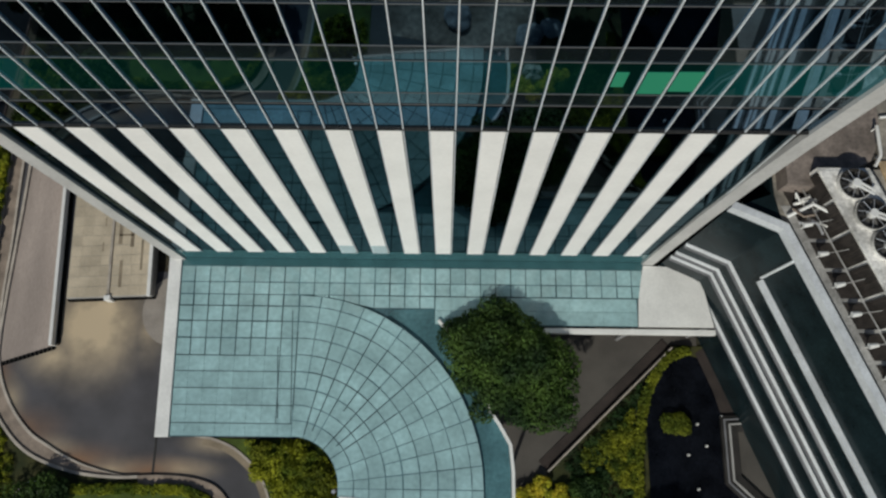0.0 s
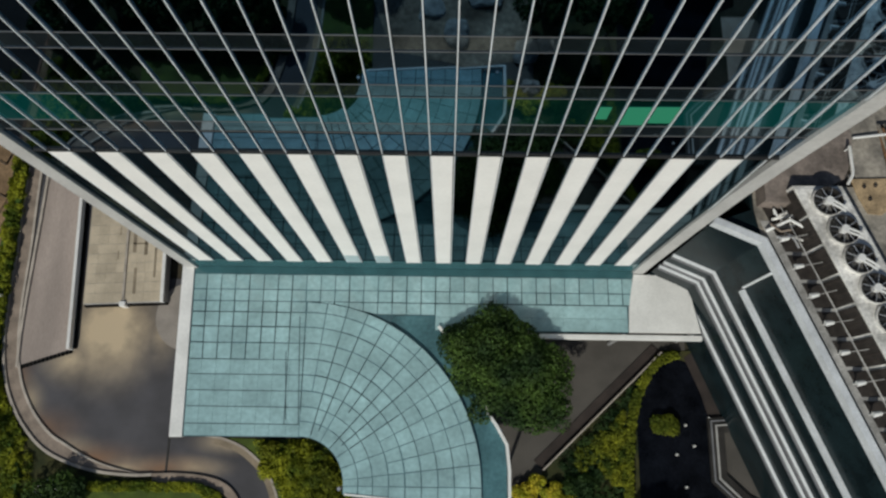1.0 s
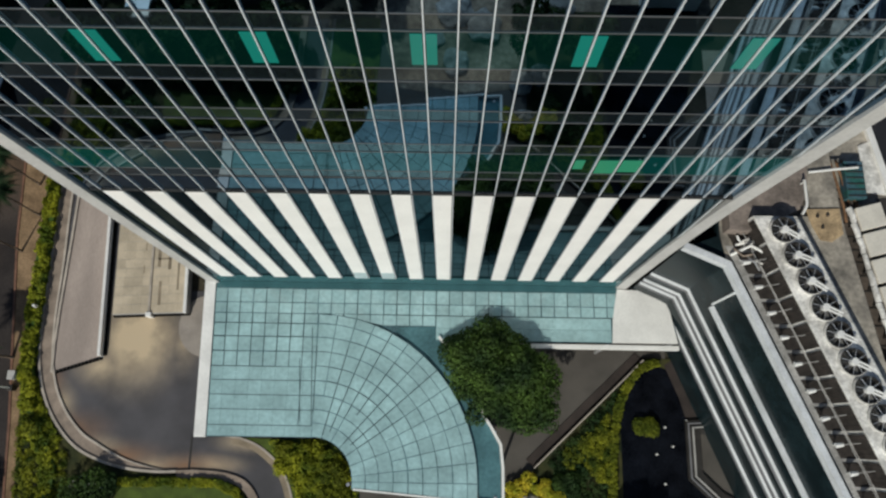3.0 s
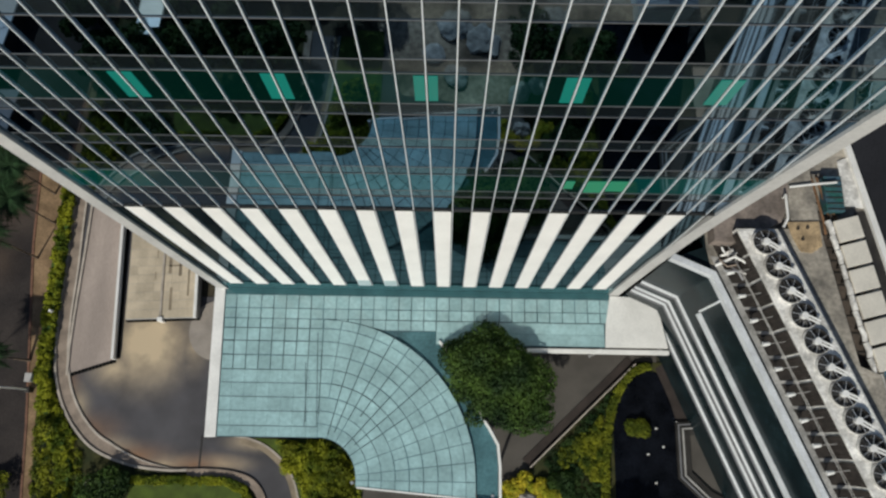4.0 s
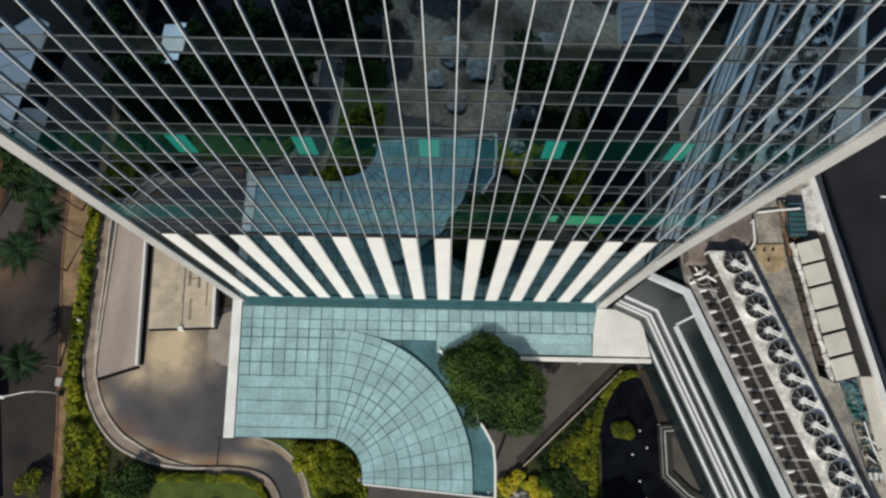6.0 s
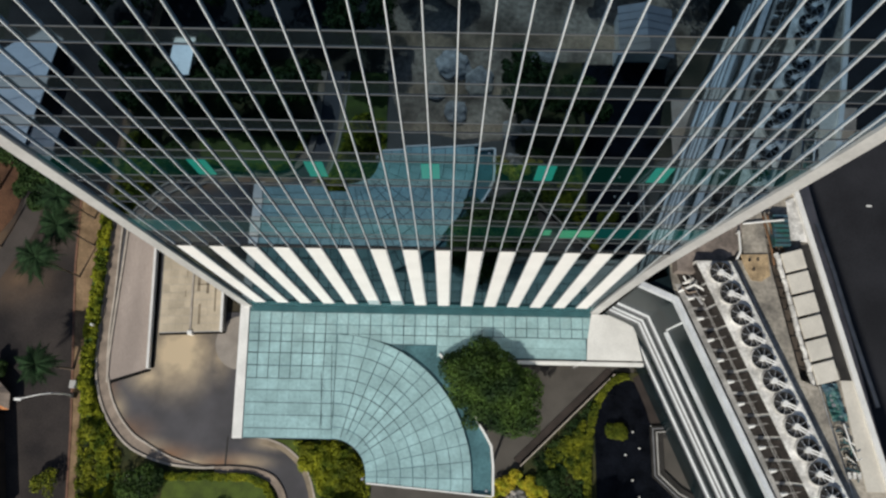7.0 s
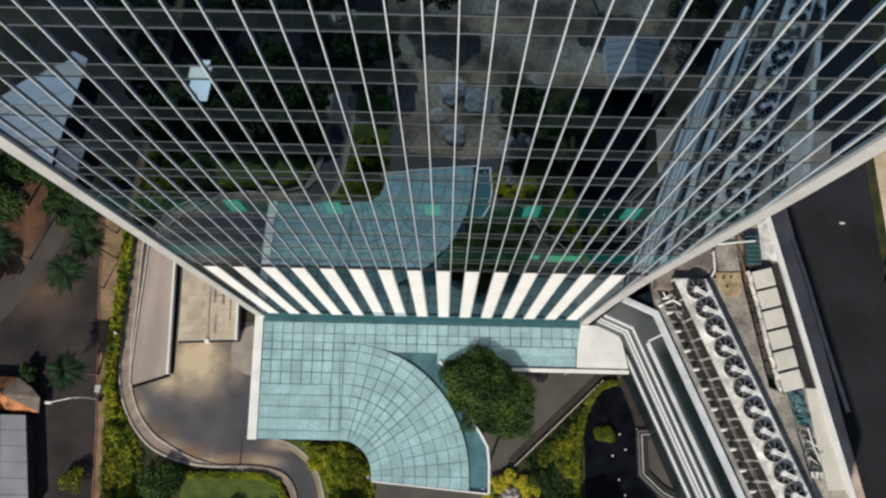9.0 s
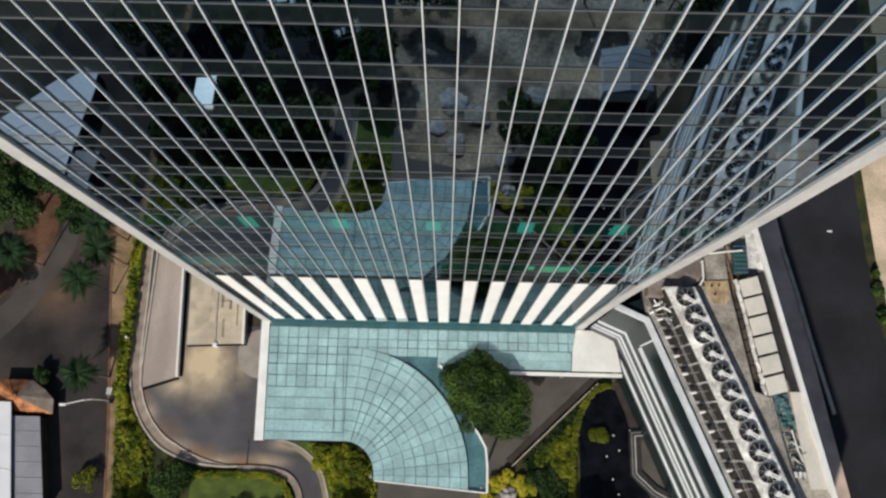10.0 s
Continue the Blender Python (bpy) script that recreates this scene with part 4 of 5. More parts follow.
strip(bm, [(west(-3.6), -3.6), (west(-18), -18), (west(-39), -39)], -0.36, 0.05, 16.3, 16.7)
ppart("ledge", bm, M_PAR, "broad grey ledge")
bm = bmesh.new()
box(bm, west(-3.45) - 0.16, west(-3.45) + 0.1, -3.56, -3.44, 16.7, ZR - 0.3, 0.02)
ppart("corner_trim", bm, M_LEDGE)
bm = bmesh.new()
strip(bm, WALL, -0.05, 0.42, ZR - 0.3, ZR + 0.55)
ppart("parapet", bm, M_PAR, "pale grey parapet")
bm = bmesh.new()
strip(bm, [(east(-39), -39), (east(-20), -20), (east(-9.2), -9.2), (east(8), 8), (east(30), 30)], 0.0, 0.5, ZR - 0.5, ZR + 0.45)
ppart("parapet", bm, M_WHITE, "white parapet beside the road")
bm = bmesh.new()
prism(bm, [(fanx(2.4) + 1.78, 2.4), (fanx(-24) + 1.78, -24), (37.3, -24), (34.2, -9.4), (32.7, -8.8), (30.9, 2.2), (30.5, 8.0), (28.5, 8.0), (28.5, 2.4)], ZR + 0.06, ZE)
ppart("raised_deck", bm, M_DECK, "raised stained deck beside the cooling unit")
# grey service strip
bm = bmesh.new()
prism(bm, [(west(0) + 0.75, 0.2), (west(-38) + 0.75, -38), (fanx(-38) - 1.7, -38), (fanx(0) - 1.7, 0.2)], ZR + 0.06, ZR + 0.10)
ppart("walkway", bm, M_WALKW, "grey service walkway beside the parapet")
# cooling unit with its fans
unit = thing("cooling_unit", fanx(0), 0, ZR + 0.06, "long weathered white cooling unit with a row of fans", "cooling unit")


def upart(name, bm, material, label="", parent=None):
    bmesh.ops.translate(bm, verts=bm.verts, vec=(-fanx(0), 0, -ZR - 0.06))
    return part(name, bm, material, parent or unit, label)


UH = 2.6                                # height of the cooling unit
bm = bmesh.new()
prism(bm, [(fanx(1.9) - 1.65, 1.9), (fanx(-37.4) - 1.65, -37.4), (fanx(-37.4) + 1.65, -37.4), (fanx(1.9) + 1.65, 1.9)], ZR + 0.06, ZR + UH)
upart("casing", bm, M_UNIT)
for k in range(20):
    y = 1.70 - 1.962 * k
    bm = bmesh.new()
    prism(bm, [(fanx(y) - 1.6, y), (fanx(y - 1.88) - 1.6, y - 1.88), (fanx(y - 1.88) + 1.6, y - 1.88), (fanx(y) + 1.6, y)], ZR + UH, ZR + UH + 0.035)
    upart("top_panel", bm, M_UNIT)
    bm = bmesh.new()
    prism(bm, [(fanx(y) + 1.65, y), (fanx(y - 1.82) + 1.65, y - 1.82), (fanx(y - 1.82) + 1.75, y - 1.82), (fanx(y) + 1.75, y)], ZR + 0.2, ZR + UH - 0.1)
    upart("side_panel", bm, M_UNIT)
    bm = bmesh.new()
    prism(bm, [(fanx(y) - 1.72, y - 0.1), (fanx(y - 1.82) - 1.72, y - 1.82), (fanx(y - 1.82) - 1.64, y - 1.82), (fanx(y) - 1.64, y - 0.1)], ZR + 0.3, ZR + UH - 0.12)
    coil = upart("coil_panel", bm, M_COIL, "dark brown finned coil")
    bm = bmesh.new()
    for q in (0.35, 0.75, 1.15, 1.5):
        tube(bm, [(fanx(y - q) - 1.75, y - q, ZR + 0.2), (fanx(y - q) - 1.75, y - q, ZR + UH - 0.12)], 0.016, seg=5)
    upart("fin", bm, M_BROWN, "thin brown fins", coil)
    bm = bmesh.new()
    prism(bm, [(fanx(y) - 3.0, y - 0.12), (fanx(y - 1.80) - 3.0, y - 1.80), (fanx(y - 1.80) - 1.74, y - 1.80), (fanx(y) - 1.74, y - 0.12)], ZR + 0.1, ZR + 0.16)
    upart("floor_grate", bm, M_COIL, "dark brown floor grate")


def annulus(bm, r0, r1, z0, z1, seg=28):
    v = [[bm.verts.new((r * math.cos(2 * math.pi * k / seg), r * math.sin(2 * math.pi * k / seg), z)) for k in range(seg)] for r, z in ((r0, z0), (r0, z1), (r1, z1), (r1, z0))]
    for i in range(4):
        a, b = v[i], v[(i + 1) % 4]
        for k in range(seg):
            bm.faces.new((a[k], a[(k + 1) % seg], b[(k + 1) % seg], b[k]))
    bmesh.ops.recalc_face_normals(bm, faces=bm.faces)
    return bm


def fan_parts():
    out = {}
    bm = bmesh.new()
    annulus(bm, 0.93, 0.98, 0, 0.40)
    out["ring"] = (bm, M_DARK)
    bm = bmesh.new()
    annulus(bm, 0.98, 1.04, 0, 0.30)
    out["rim"] = (bm, M_UNIT)
    bm = bmesh.new()
    bmesh.ops.create_circle(bm, cap_ends=True, radius=0.94, segments=28, matrix=pose(0, 0, 0.02))
    out["well"] = (bm, M_DARK)
    bm = bmesh.new()
    tube(bm, [(0, 0, 0.1), (0, 0, 0.50), (0, 0, 0.56)], 0.30, 0.26, 14)
    out["hub"] = (bm, M_WHITE)
    bm = bmesh.new()
    box(bm, 0.1, 1.25, 0.05, 0.19, 0.42, 0.52, 0.02)
    box(bm, 0.1, 1.25, -0.19, -0.05, 0.42, 0.52, 0.02)
    out["motor_arm"] = (bm, M_WHITE)
    return out


fan0 = thing("roof_fan", 0, 0, 0, "round black roof fan with a white hub on the cooling unit", "fan", "fans on the cooling unit")
for nm, (bm, m) in fan_parts().items():
    part(nm, bm, m, fan0)
for k in range(7):
    bm = bmesh.new()
    bmesh.ops.create_cube(bm, size=1, matrix=pose(0, 0, 0.14, 0, 0, 360 / 7 * k) @ pose(0.56, 0, 0, 26, 0, 0) @ Matrix.Diagonal((0.64, 0.25, 0.02, 1)))
    part("blade", bm, M_BLADE, fan0)
for k in range(8):
    a = 2 * math.pi * k / 8 + 0.2
    bm = bmesh.new()
    tube(bm, [(0.2 * math.cos(a), 0.2 * math.sin(a), 0.44), (0.95 * math.cos(a), 0.95 * math.sin(a), 0.41)], 0.026, seg=5)
    part("guard_rod", bm, M_STEEL, fan0)
for k in range(19):
    y = 0.75 - 1.962 * k
    m = pose(25.72 - 0.403 * y, y, ZR + UH + 0.035, 0, 0, -28 + rng.uniform(-6, 6))
    if k == 0:
        fan0.matrix_basis = m
    else:
        copy_thing(fan0, m)
# pipe brackets over the service strip
br0 = thing("pipe_bracket", 0, 0, 0, "white pipe bracket across the service strip", "bracket", "brackets along the service strip")
bm = bmesh.new()
tube(bm, [(-0.6, -0.10, 0.9), (0.3, 0.05, 1.2), (1.0, 0.16, 1.9)], 0.025, seg=7)
part("arm", bm, M_GREY, br0)
bm = bmesh.new()
tube(bm, [(-1.05, -0.17, 0.85), (-0.75, -0.12, 0.88), (-0.5, -0.08, 0.9)], 0.19, 0.13, 10)
tube(bm, [(-0.8, -0.13, 0), (-0.8, -0.13, 0.8)], 0.05, seg=7)
part("valve", bm, M_WHITE, br0)
for k in range(19):
    y = -1.25 - 1.93 * k
    m = pose(23.45 - 0.405 * y, y, ZR + 0.10, 0, 0, rng.uniform(-3, 3))
    if k == 0:
        br0.matrix_basis = m
    else:
        copy_thing(br0, m)
bm = bmesh.new()
tube(bm, [(fanx(y) - 2.25 + 0.05 * math.sin(y * 1.7), y, ZR + 0.95) for y in (1.0, -3.0, -7.0, -11.0, -15.0, -19.0, -23.0, -27.0, -31.0, -36.0)], 0.03, seg=6)
upart("guide_rail", bm, M_GREY, "thin grey guide rail")
# tangle of pipes at the end of the strip
pipes = thing("pipe_cluster", 22.9, -0.3, ZR + 0.06, "tangle of white and rusty pipes at the roof corner", "pipes")
for a, b, c, r, mm in (((-0.6, -0.3, 0.2), (0.6, 0.2, 1.3), (1.9, -0.6, 1.4), 0.12, M_WHITE), ((-0.2, 0.5, 0.3), (0.9, 0.6, 1.0), (1.6, 0.3, 0.5), 0.10, M_UNIT), ((0.0, -0.8, 0.4), (0.9, -0.9, 0.9), (1.5, -1.5, 0.3), 0.09, M_STEEL), ((-0.4, 0.1, 0.6), (0.0, -0.6, 1.1), (0.8, -0.4, 0.9), 0.08, M_BRICKP)):
    bm = bmesh.new()
    tube(bm, [a, b, c], r)
    part("pipe", bm, mm, pipes)
# White dash painted where a passing car's windshield glints.
bm = bmesh.new()
box(bm, 54.9, 55.6, 15.87, 16.13, -0.04, -0.03)
tagged(part("road_marking", bm, M_WHITE), "short white painted dash on the road", "road marking", kind="structure")
pipe_rng = np.random.default_rng(8)
for k in range(9):
    a = Vector((pipe_rng.uniform(-0.5, 2.2), pipe_rng.uniform(-1.2, 2.2), 0.1))
    b = a + Vector((pipe_rng.uniform(-0.5, 0.9), pipe_rng.uniform(-0.5, 0.5), pipe_rng.uniform(0.5, 1.1)))
    c = b + Vector((pipe_rng.uniform(0.2, 1.2), pipe_rng.uniform(-0.9, 0.3), pipe_rng.uniform(-0.2, 0.2)))
    bm = bmesh.new()
    tube(bm, [a, b, c], pipe_rng.uniform(0.05, 0.10))
    part("pipe", bm, (M_WHITE, M_UNIT, M_STEEL)[k % 3], pipes)
# cream boxes, channel, ledge
box0 = thing("roof_box", 0, 0, 0, "cream painted rooflight box in a row", "rooflight", "rooflight boxes on the roof")
LID = [(-0.85, -1.25), (1.19, -0.68), (0.85, 1.25), (-1.19, 0.68)]   # lids lie askew to the row
bm = bmesh.new()
prism(bm, [(x * 0.97, y * 0.97) for x, y in LID], 0, 0.85)
part("curb", bm, M_BROWN, box0, "dark brown curb")
bm = bmesh.new()
prism(bm, [(x, y * 0.95) for x, y in LID], 0.85, 1.15)
bmesh.ops.bevel(bm, geom=bm.edges[:], offset=0.05, segments=2, affect='EDGES', profile=0.5)
part("lid", bm, M_BOX, box0)
for k in range(6):
    y = 2.46 - 2.10 * k
    m = pose(33.2 + 0.36 * k, y, ZR + 0.06)
    if k == 0:
        box0.matrix_basis = m
    else:
        copy_thing(box0, m)
# Flat strip; the channel's depth is painted as a dark colour.
bm = bmesh.new()
strip(bm, [(east(4.4) - 0.55, 4.4), (east(-8.7) - 0.55, -8.7)], -0.9, 0.05, ZR + 0.06, ZR + 0.10)
ppart("channel", bm, M_DARK, "dark roof channel")
# Dark floor strip deepens the raised deck's shadow by colour.
bm = bmesh.new()
prism(bm, [(31.0, 2.2), (32.8, -8.8), (34.1, -8.8), (32.2, 2.8), (31.5, 4.2), (30.8, 4.2)], ZR + 0.06, ZR + 0.09)
ppart("gutter_floor", bm, M_BROWN, "dark brown gutter floor")
RUN = smooth_line([(31.2, 5.4), (31.7, 3.3), (32.45, 0.5), (33.0, -2.1), (33.55, -5.3), (34.2, -9.1)], 5)
run_rng = np.random.default_rng(23)
pipe_run = thing("pipe_run", 31.2, 5.4, ZR + 0.06, "bundle of rusty, dark and white pipes beside the rooflights", "pipes")
for off, z, r, mm, wob in ((-1.15, 0.12, 0.09, M_RUST, 0.04), (-0.92, 0.18, 0.11, M_DARK, 0.03), (-0.70, 0.24, 0.10, M_BROWN, 0.04), (-0.52, 0.34, 0.12, M_DARK, 0.03)):
    line = offset(RUN, -off)
    bm = bmesh.new()
    tube(bm, [(x - 31.2 + run_rng.normal() * wob, y - 5.4, z + run_rng.normal() * wob) for x, y in line], r, seg=7)
    part("pipe", bm, mm, pipe_run)
for k in range(10):
    y = 3.2 - 1.26 * k
    x = 33.2 - 1.34 + (2.46 - y) * 0.1714
    bm = bmesh.new()
    tube(bm, [(x - 31.2 + run_rng.normal() * 0.04, y - 5.4, 0.80 + run_rng.normal() * 0.04), (x - 31.09 + run_rng.normal() * 0.04, y - 6.0, 0.86), (x - 30.99, y - 6.58, 0.80)], run_rng.uniform(0.17, 0.25), run_rng.uniform(0.17, 0.25), 9)
    part("insulated_duct", bm, M_UNIT, pipe_run, "lumpy white insulated duct")
    bm = bmesh.new()
    box(bm, x - 31.27, x - 31.13, y - 5.5, y - 5.36, 0, 0.7)
    part("duct_foot", bm, M_DARK, pipe_run)
for k in range(1, len(RUN) - 1, 2):
    bm = bmesh.new()
    x, y = RUN[k]
    box(bm, x - 32.05, x - 30.75, y - 5.46, y - 5.34, 0, 0.10, 0.02)
    part("clamp", bm, M_DARK, pipe_run)
bm = bmesh.new()
tube(bm, [(34.5, -9.3, ZR + 0.7), (35.2, -13.2, ZR + 0.7), (36.1, -17.6, ZR + 0.7), (38.2, -27, ZR + 0.7)], 0.08)
ppart("edge_pipe", bm, M_UNIT, "pale pipe")
bm = bmesh.new()
strip(bm, [(28.0, 1.0), (27.95 + 0.405 * 20, -20), (27.95 + 0.405 * 23.8, -23.8)], -0.05, 0.05, ZE, ZE + 0.18)
ppart("cable_tray", bm, M_GREY, "grey cable tray")
net = thing("green_tarpaulin", 35.9, -10.7, ZR + 0.06, "crumpled green sheeting over roof equipment", "tarpaulin")
bm = bmesh.new()
bmesh.ops.create_grid(bm, x_segments=10, y_segments=28, size=0.5, matrix=Matrix.Diagonal((1.45, 3.4, 1, 1)))
for v in bm.verts:
    v.co.z = 0.35 + 0.35 * noise.noise(v.co * 1.3) + 0.15 * noise.noise(v.co * 4)
    v.co.x += 0.19 * (-v.co.y)
part("sheet", bm, M_GREEN, net)
bm = bmesh.new()
for k in range(5):
    box(bm, -0.45 + 0.12 * k, 0.15 + 0.12 * k, -1.9 - 0.45 * k + 2.4, -1.6 - 0.45 * k + 2.4, 0, 0.3)
part("crates", bm, M_ROOFG, net)
bm = bmesh.new()
prism(bm, [(36.8, -8.7), (37.9, -8.7), (39.9, -18.5), (38.0, -18.5), (37.3, -13.5)], ZR + 0.06, ZR + 0.16)
ppart("white_decking", bm, M_BOX, "cream decking beside the parapet")
bm = bmesh.new()
prism(bm, [(33.5, 8.8), (34.5, 9.2), (35.2, 4.6), (33.6, 4.8)], ZR + 0.06, ZR + 0.20)
ppart("pale_decking", bm, M_UNIT, "weathered white decking at the roof corner")
rack = thing("roof_pipework", 36.6, -14.9, ZR + 0.06, "tangled teal and dark pipework on the roof", "pipes")
rack_rng = np.random.default_rng(31)
for k in range(14):
    y0 = 2.3 - 0.33 * k
    x0 = -0.45 - 0.16 * y0 + rack_rng.uniform(-0.25, 0.35)
    bm = bmesh.new()
    zz = rack_rng.uniform(0.15, 0.7)
    tube(bm, [(x0, y0, 0.05), (x0 + 0.1, y0 + 0.1, zz), (x0 + rack_rng.uniform(0.4, 1.1), y0 - rack_rng.uniform(-0.3, 0.9), zz), (x0 + rack_rng.uniform(0.6, 1.2), y0 - rack_rng.uniform(0.3, 1.2), 0.1)], rack_rng.uniform(0.04, 0.10), seg=7)
    part("pipe", bm, (M_GREEN, M_DARK, M_GREEN, M_BLACK, M_UNIT)[k % 5], rack)
bm = bmesh.new()
tube(bm, [(-0.3, 2.3, 0.75), (0.1, 0.4, 0.75), (0.55, -0.9, 0.75), (0.95, -0.7, 0.75)], 0.07)
part("pipe", bm, M_WHITE, rack, "white bent pipe")
for k in range(3):
    bm = bmesh.new()
    box(bm, -0.3 + 0.45 * k, 0.0 + 0.45 * k, -2.5, -1.9, 0, 0.45, 0.03)
    part("crate", bm, M_UNIT, rack, "small white crate")
# Brown holds part of the shade here; block raised to shorten the unit's shadow.
bm = bmesh.new()
prism(bm, [(21.9, 1.2), (23.9, 1.0), (27.6, 2.9), (28.3, 5.1), (28.3, 9), (21.9, 9)], ZR + 0.06, ZR + 1.6)
ppart("dark_roof", bm, M_ROOFSH, "grey-brown lowered roof beside the tower")
plant = thing("roof_cabinet", 32.4, 5.5, ZR + 0.06, "dark green equipment cabinet on the roof", "cabinet")
bm = bmesh.new()
box(bm, -0.75, 0.75, -1.5, 1.6, 0, 1.0, 0.04)
part("body", bm, M_GREEN, plant)
for k in range(6):
    bm = bmesh.new()
    box(bm, -0.7, 0.7, -1.35 + 0.5 * k, -1.27 + 0.5 * k, 1.0, 1.06)
    part("slat", bm, M_DARK, plant)
bm = bmesh.new()
tube(bm, [(-3.8, 0.5, 1.25), (-1.8, 0.75, 1.3), (0.15, 0.95, 1.3)], 0.10)
part("pipe", bm, M_WHITE, plant, "white pipe laid across")
plinth = thing("roof_plinth", 29.5, 1.85, ZE, "rust-stained tan concrete plinth on the roof", "plinth")
bm = bmesh.new()
prism(bm, [(-1.4, 1.1), (1.25, 1.2), (1.3, -0.9), (0.4, -1.5), (-0.5, -1.4), (-1.0, -0.3)], 0, 0.16)
bmesh.ops.bevel(bm, geom=bm.edges[:], offset=0.04, segments=2, affect='EDGES', profile=0.5)
part("slab", bm, M_RUSTY, plinth)
for x, y in ((-0.6, 0.5), (0.2, 0.6), (-0.3, -0.4)):
    bm = bmesh.new()
    tube(bm, [(x, y, 0.2), (x, y, 0.34)], 0.13, 0.10, 10)
    part("vent", bm, M_DARK, plinth, "dark vent cap")
rail = thing("roof_railing", 27.75, 3.0, ZR + 1.6, "bent white pipe railing on the roof", "railing")
bm = bmesh.new()
tube(bm, [(-0.4, -0.75, 0.5), (-0.05, -0.1, 0.6), (0.0, 0.2, 0.6), (0.0, 2.0, 0.6)], 0.11)
part("rail", bm, M_WHITE, rail)
bm = bmesh.new()
tube(bm, [(0.0, 0, 0), (0.0, 0, 0.6)], 0.06)
part("post", bm, M_WHITE, rail)
bm = bmesh.new()
tube(bm, [(0.0, 1.9, 0), (0.0, 1.9, 0.6)], 0.06)
part("post", bm, M_WHITE, rail)

# ---- gardens ----
for k, (x, y, r) in enumerate(((60.6, 7.4, 1.0), (60.5, 9.6, 0.7), (61.2, 3.4, 1.2), (61.8, -0.6, 1.0), (62.1, -4.5, 1.1))):
    bush("verge_bush", x, y, r, 1.5, 160 + k, M_LEAF, "dark green bush on the verge beside the sandy ground", 1000, 0.18, "bushes on the verge")
slab("garden_island", [p for p in INNER[::-1]] + [(-18.6, -15.2), (-12.2, -15.2), (-9.6, -17.0), (-8.5, -19.6), (-8.4, -34)], -0.1, 0.06, M_LAWN, "planted island under the canopy's curve", "garden")
slab("garden_west", [p for p in offset(OUTER, -0.12) if p[1] < 12] + [(-17.3, -36), (-42, -36), (-44.5, -14), (-45.4, 0), (-45.4, 12)], -0.1, 0.04, M_COVER, "green planting bed beside the driveway", "garden")
slab("lawn", [(-33.2, -19.5), (-22.6, -19.3), (-21.0, -20.2), (-19.8, -22), (-19.4, -23.8), (-33.4, -23.8)], 0.0, 0.10, M_LAWN, "bright green clipped lawn", "lawn")
slab("garden_east", [(20.9, -6.35), (9.2, -17.5), (9.1, -36), (30, -36), (24, -6.35)], -0.1, 0.03, M_COVER, "dark green planting bed beside the footpath", "garden")
hedge("hedge", [(-44.5, 22), (-44.3, 11.5), (-44.3, 5), (-44.25, -1.4), (-44.1, -8), (-43.3, -13)], 1.9, 1.2, 11, M_LIME, "clipped yellow-green hedge along the street", 820)
hedge("hedge", [(-42.9, -13.8), (-41.2, -16.5), (-40.2, -18.5), (-40.4, -24)], 1.9, 0.9, 12, M_LIME, "low green hedge bending round the garden", 700)
planting("planting", [(-43.7, 12.0), (-43.6, -7.0), (-42.2, -11.8), (-39.8, -15.6), (-40.3, -18.0), (-42.0, -15.0), (-43.2, -11.0), (-44.1, -1.0), (-44.0, 12.0)], 0.5, 36, M_LIME, "yellow-green ground cover beside the hedge", 260, 7000)
planting("planting", [(-44.2, -13.2), (-42.6, -12.6), (-38.6, -17.6), (-38.2, -24.0), (-43.4, -24.0)], 0.5, 38, M_LEAFY, "yellow-green ground cover round the bending hedge", 330, 9000)
hedge("hedge", [(-33.0, -19.7), (-23, -19.6), (-21.0, -20.5), (-19.9, -22.5), (-19.2, -25)], 1.0, 0.6, 13, M_LIME, "clipped hedge bordering the lawn", 700)
bush("shrub", -36.4, -20.2, 3.1, 2.2, 21, M_LEAF, "dark green leafy shrub beside the kerb", 2600, 0.17)
blossom_rng = np.random.default_rng(29)
blossom_bush = bush("shrub", -34.6, -20.4, 1.9, 1.7, 28, M_LEAFD, "dark green shrub dotted with white blossom", 1800, 0.15)
_ob = new("blossom", leaves_mesh("blossom", [(-1.2, 0, 0.95, 2.4, 1.4, 0.75)], 110, 0.09, M_WHITE, blossom_rng, 0.8))
_ob.parent = blossom_bush
bush("shrub", -42.6, -14.6, 1.2, 1.6, 22, M_LEAFY, "pale yellow-green shrub at the hedge's end", 900, 0.13)
bush("shrub", -47.0, -20.6, 1.8, 2.2, 23, M_LEAFY, "yellow-green bush beside the street", 1000, 0.15)
planting("planting", [(-18.0, -15.5), (-12.4, -15.4), (-9.8, -17.2), (-8.8, -19.8), (-8.8, -27.0), (-13.6, -27.0), (-14.4, -22.0), (-15.8, -18.6)], 0.6, 37, M_LIME, "yellow-green ground cover of the island", 420, 12000)
for k, (x, y, r, s) in enumerate(((-16.0, -17.4, 1.7, 0), (-13.2, -16.9, 1.8, 0), (-11.3, -18.6, 1.6, 1), (-13.4, -19.8, 1.8, 0), (-11.0, -21.2, 1.8, 1), (-12.6, -23, 2.0, 0), (-16.4, -16.4, 1.2, 1))):
    bush("garden_bush", x, y, r, 1.1, 30 + k, M_HEDGE if s else M_LIME, "yellow-green ground-cover bush in the island", 2200, 0.13, "bushes in the island")
for k in range(9):
    bush("garden_bush", -33.5 + 1.9 * k, -25.6 + 0.5 * (k % 2), 1.5, 1.4, 130 + k, M_LEAFD, "dark green shrub south of the lawn", 900, 0.16, "shrubs south of the lawn")
diag = thing("garden_wall", 9.2, -17.6, 0, "low dark wall with a thin pale coping along the footpath", "wall", kind="structure")
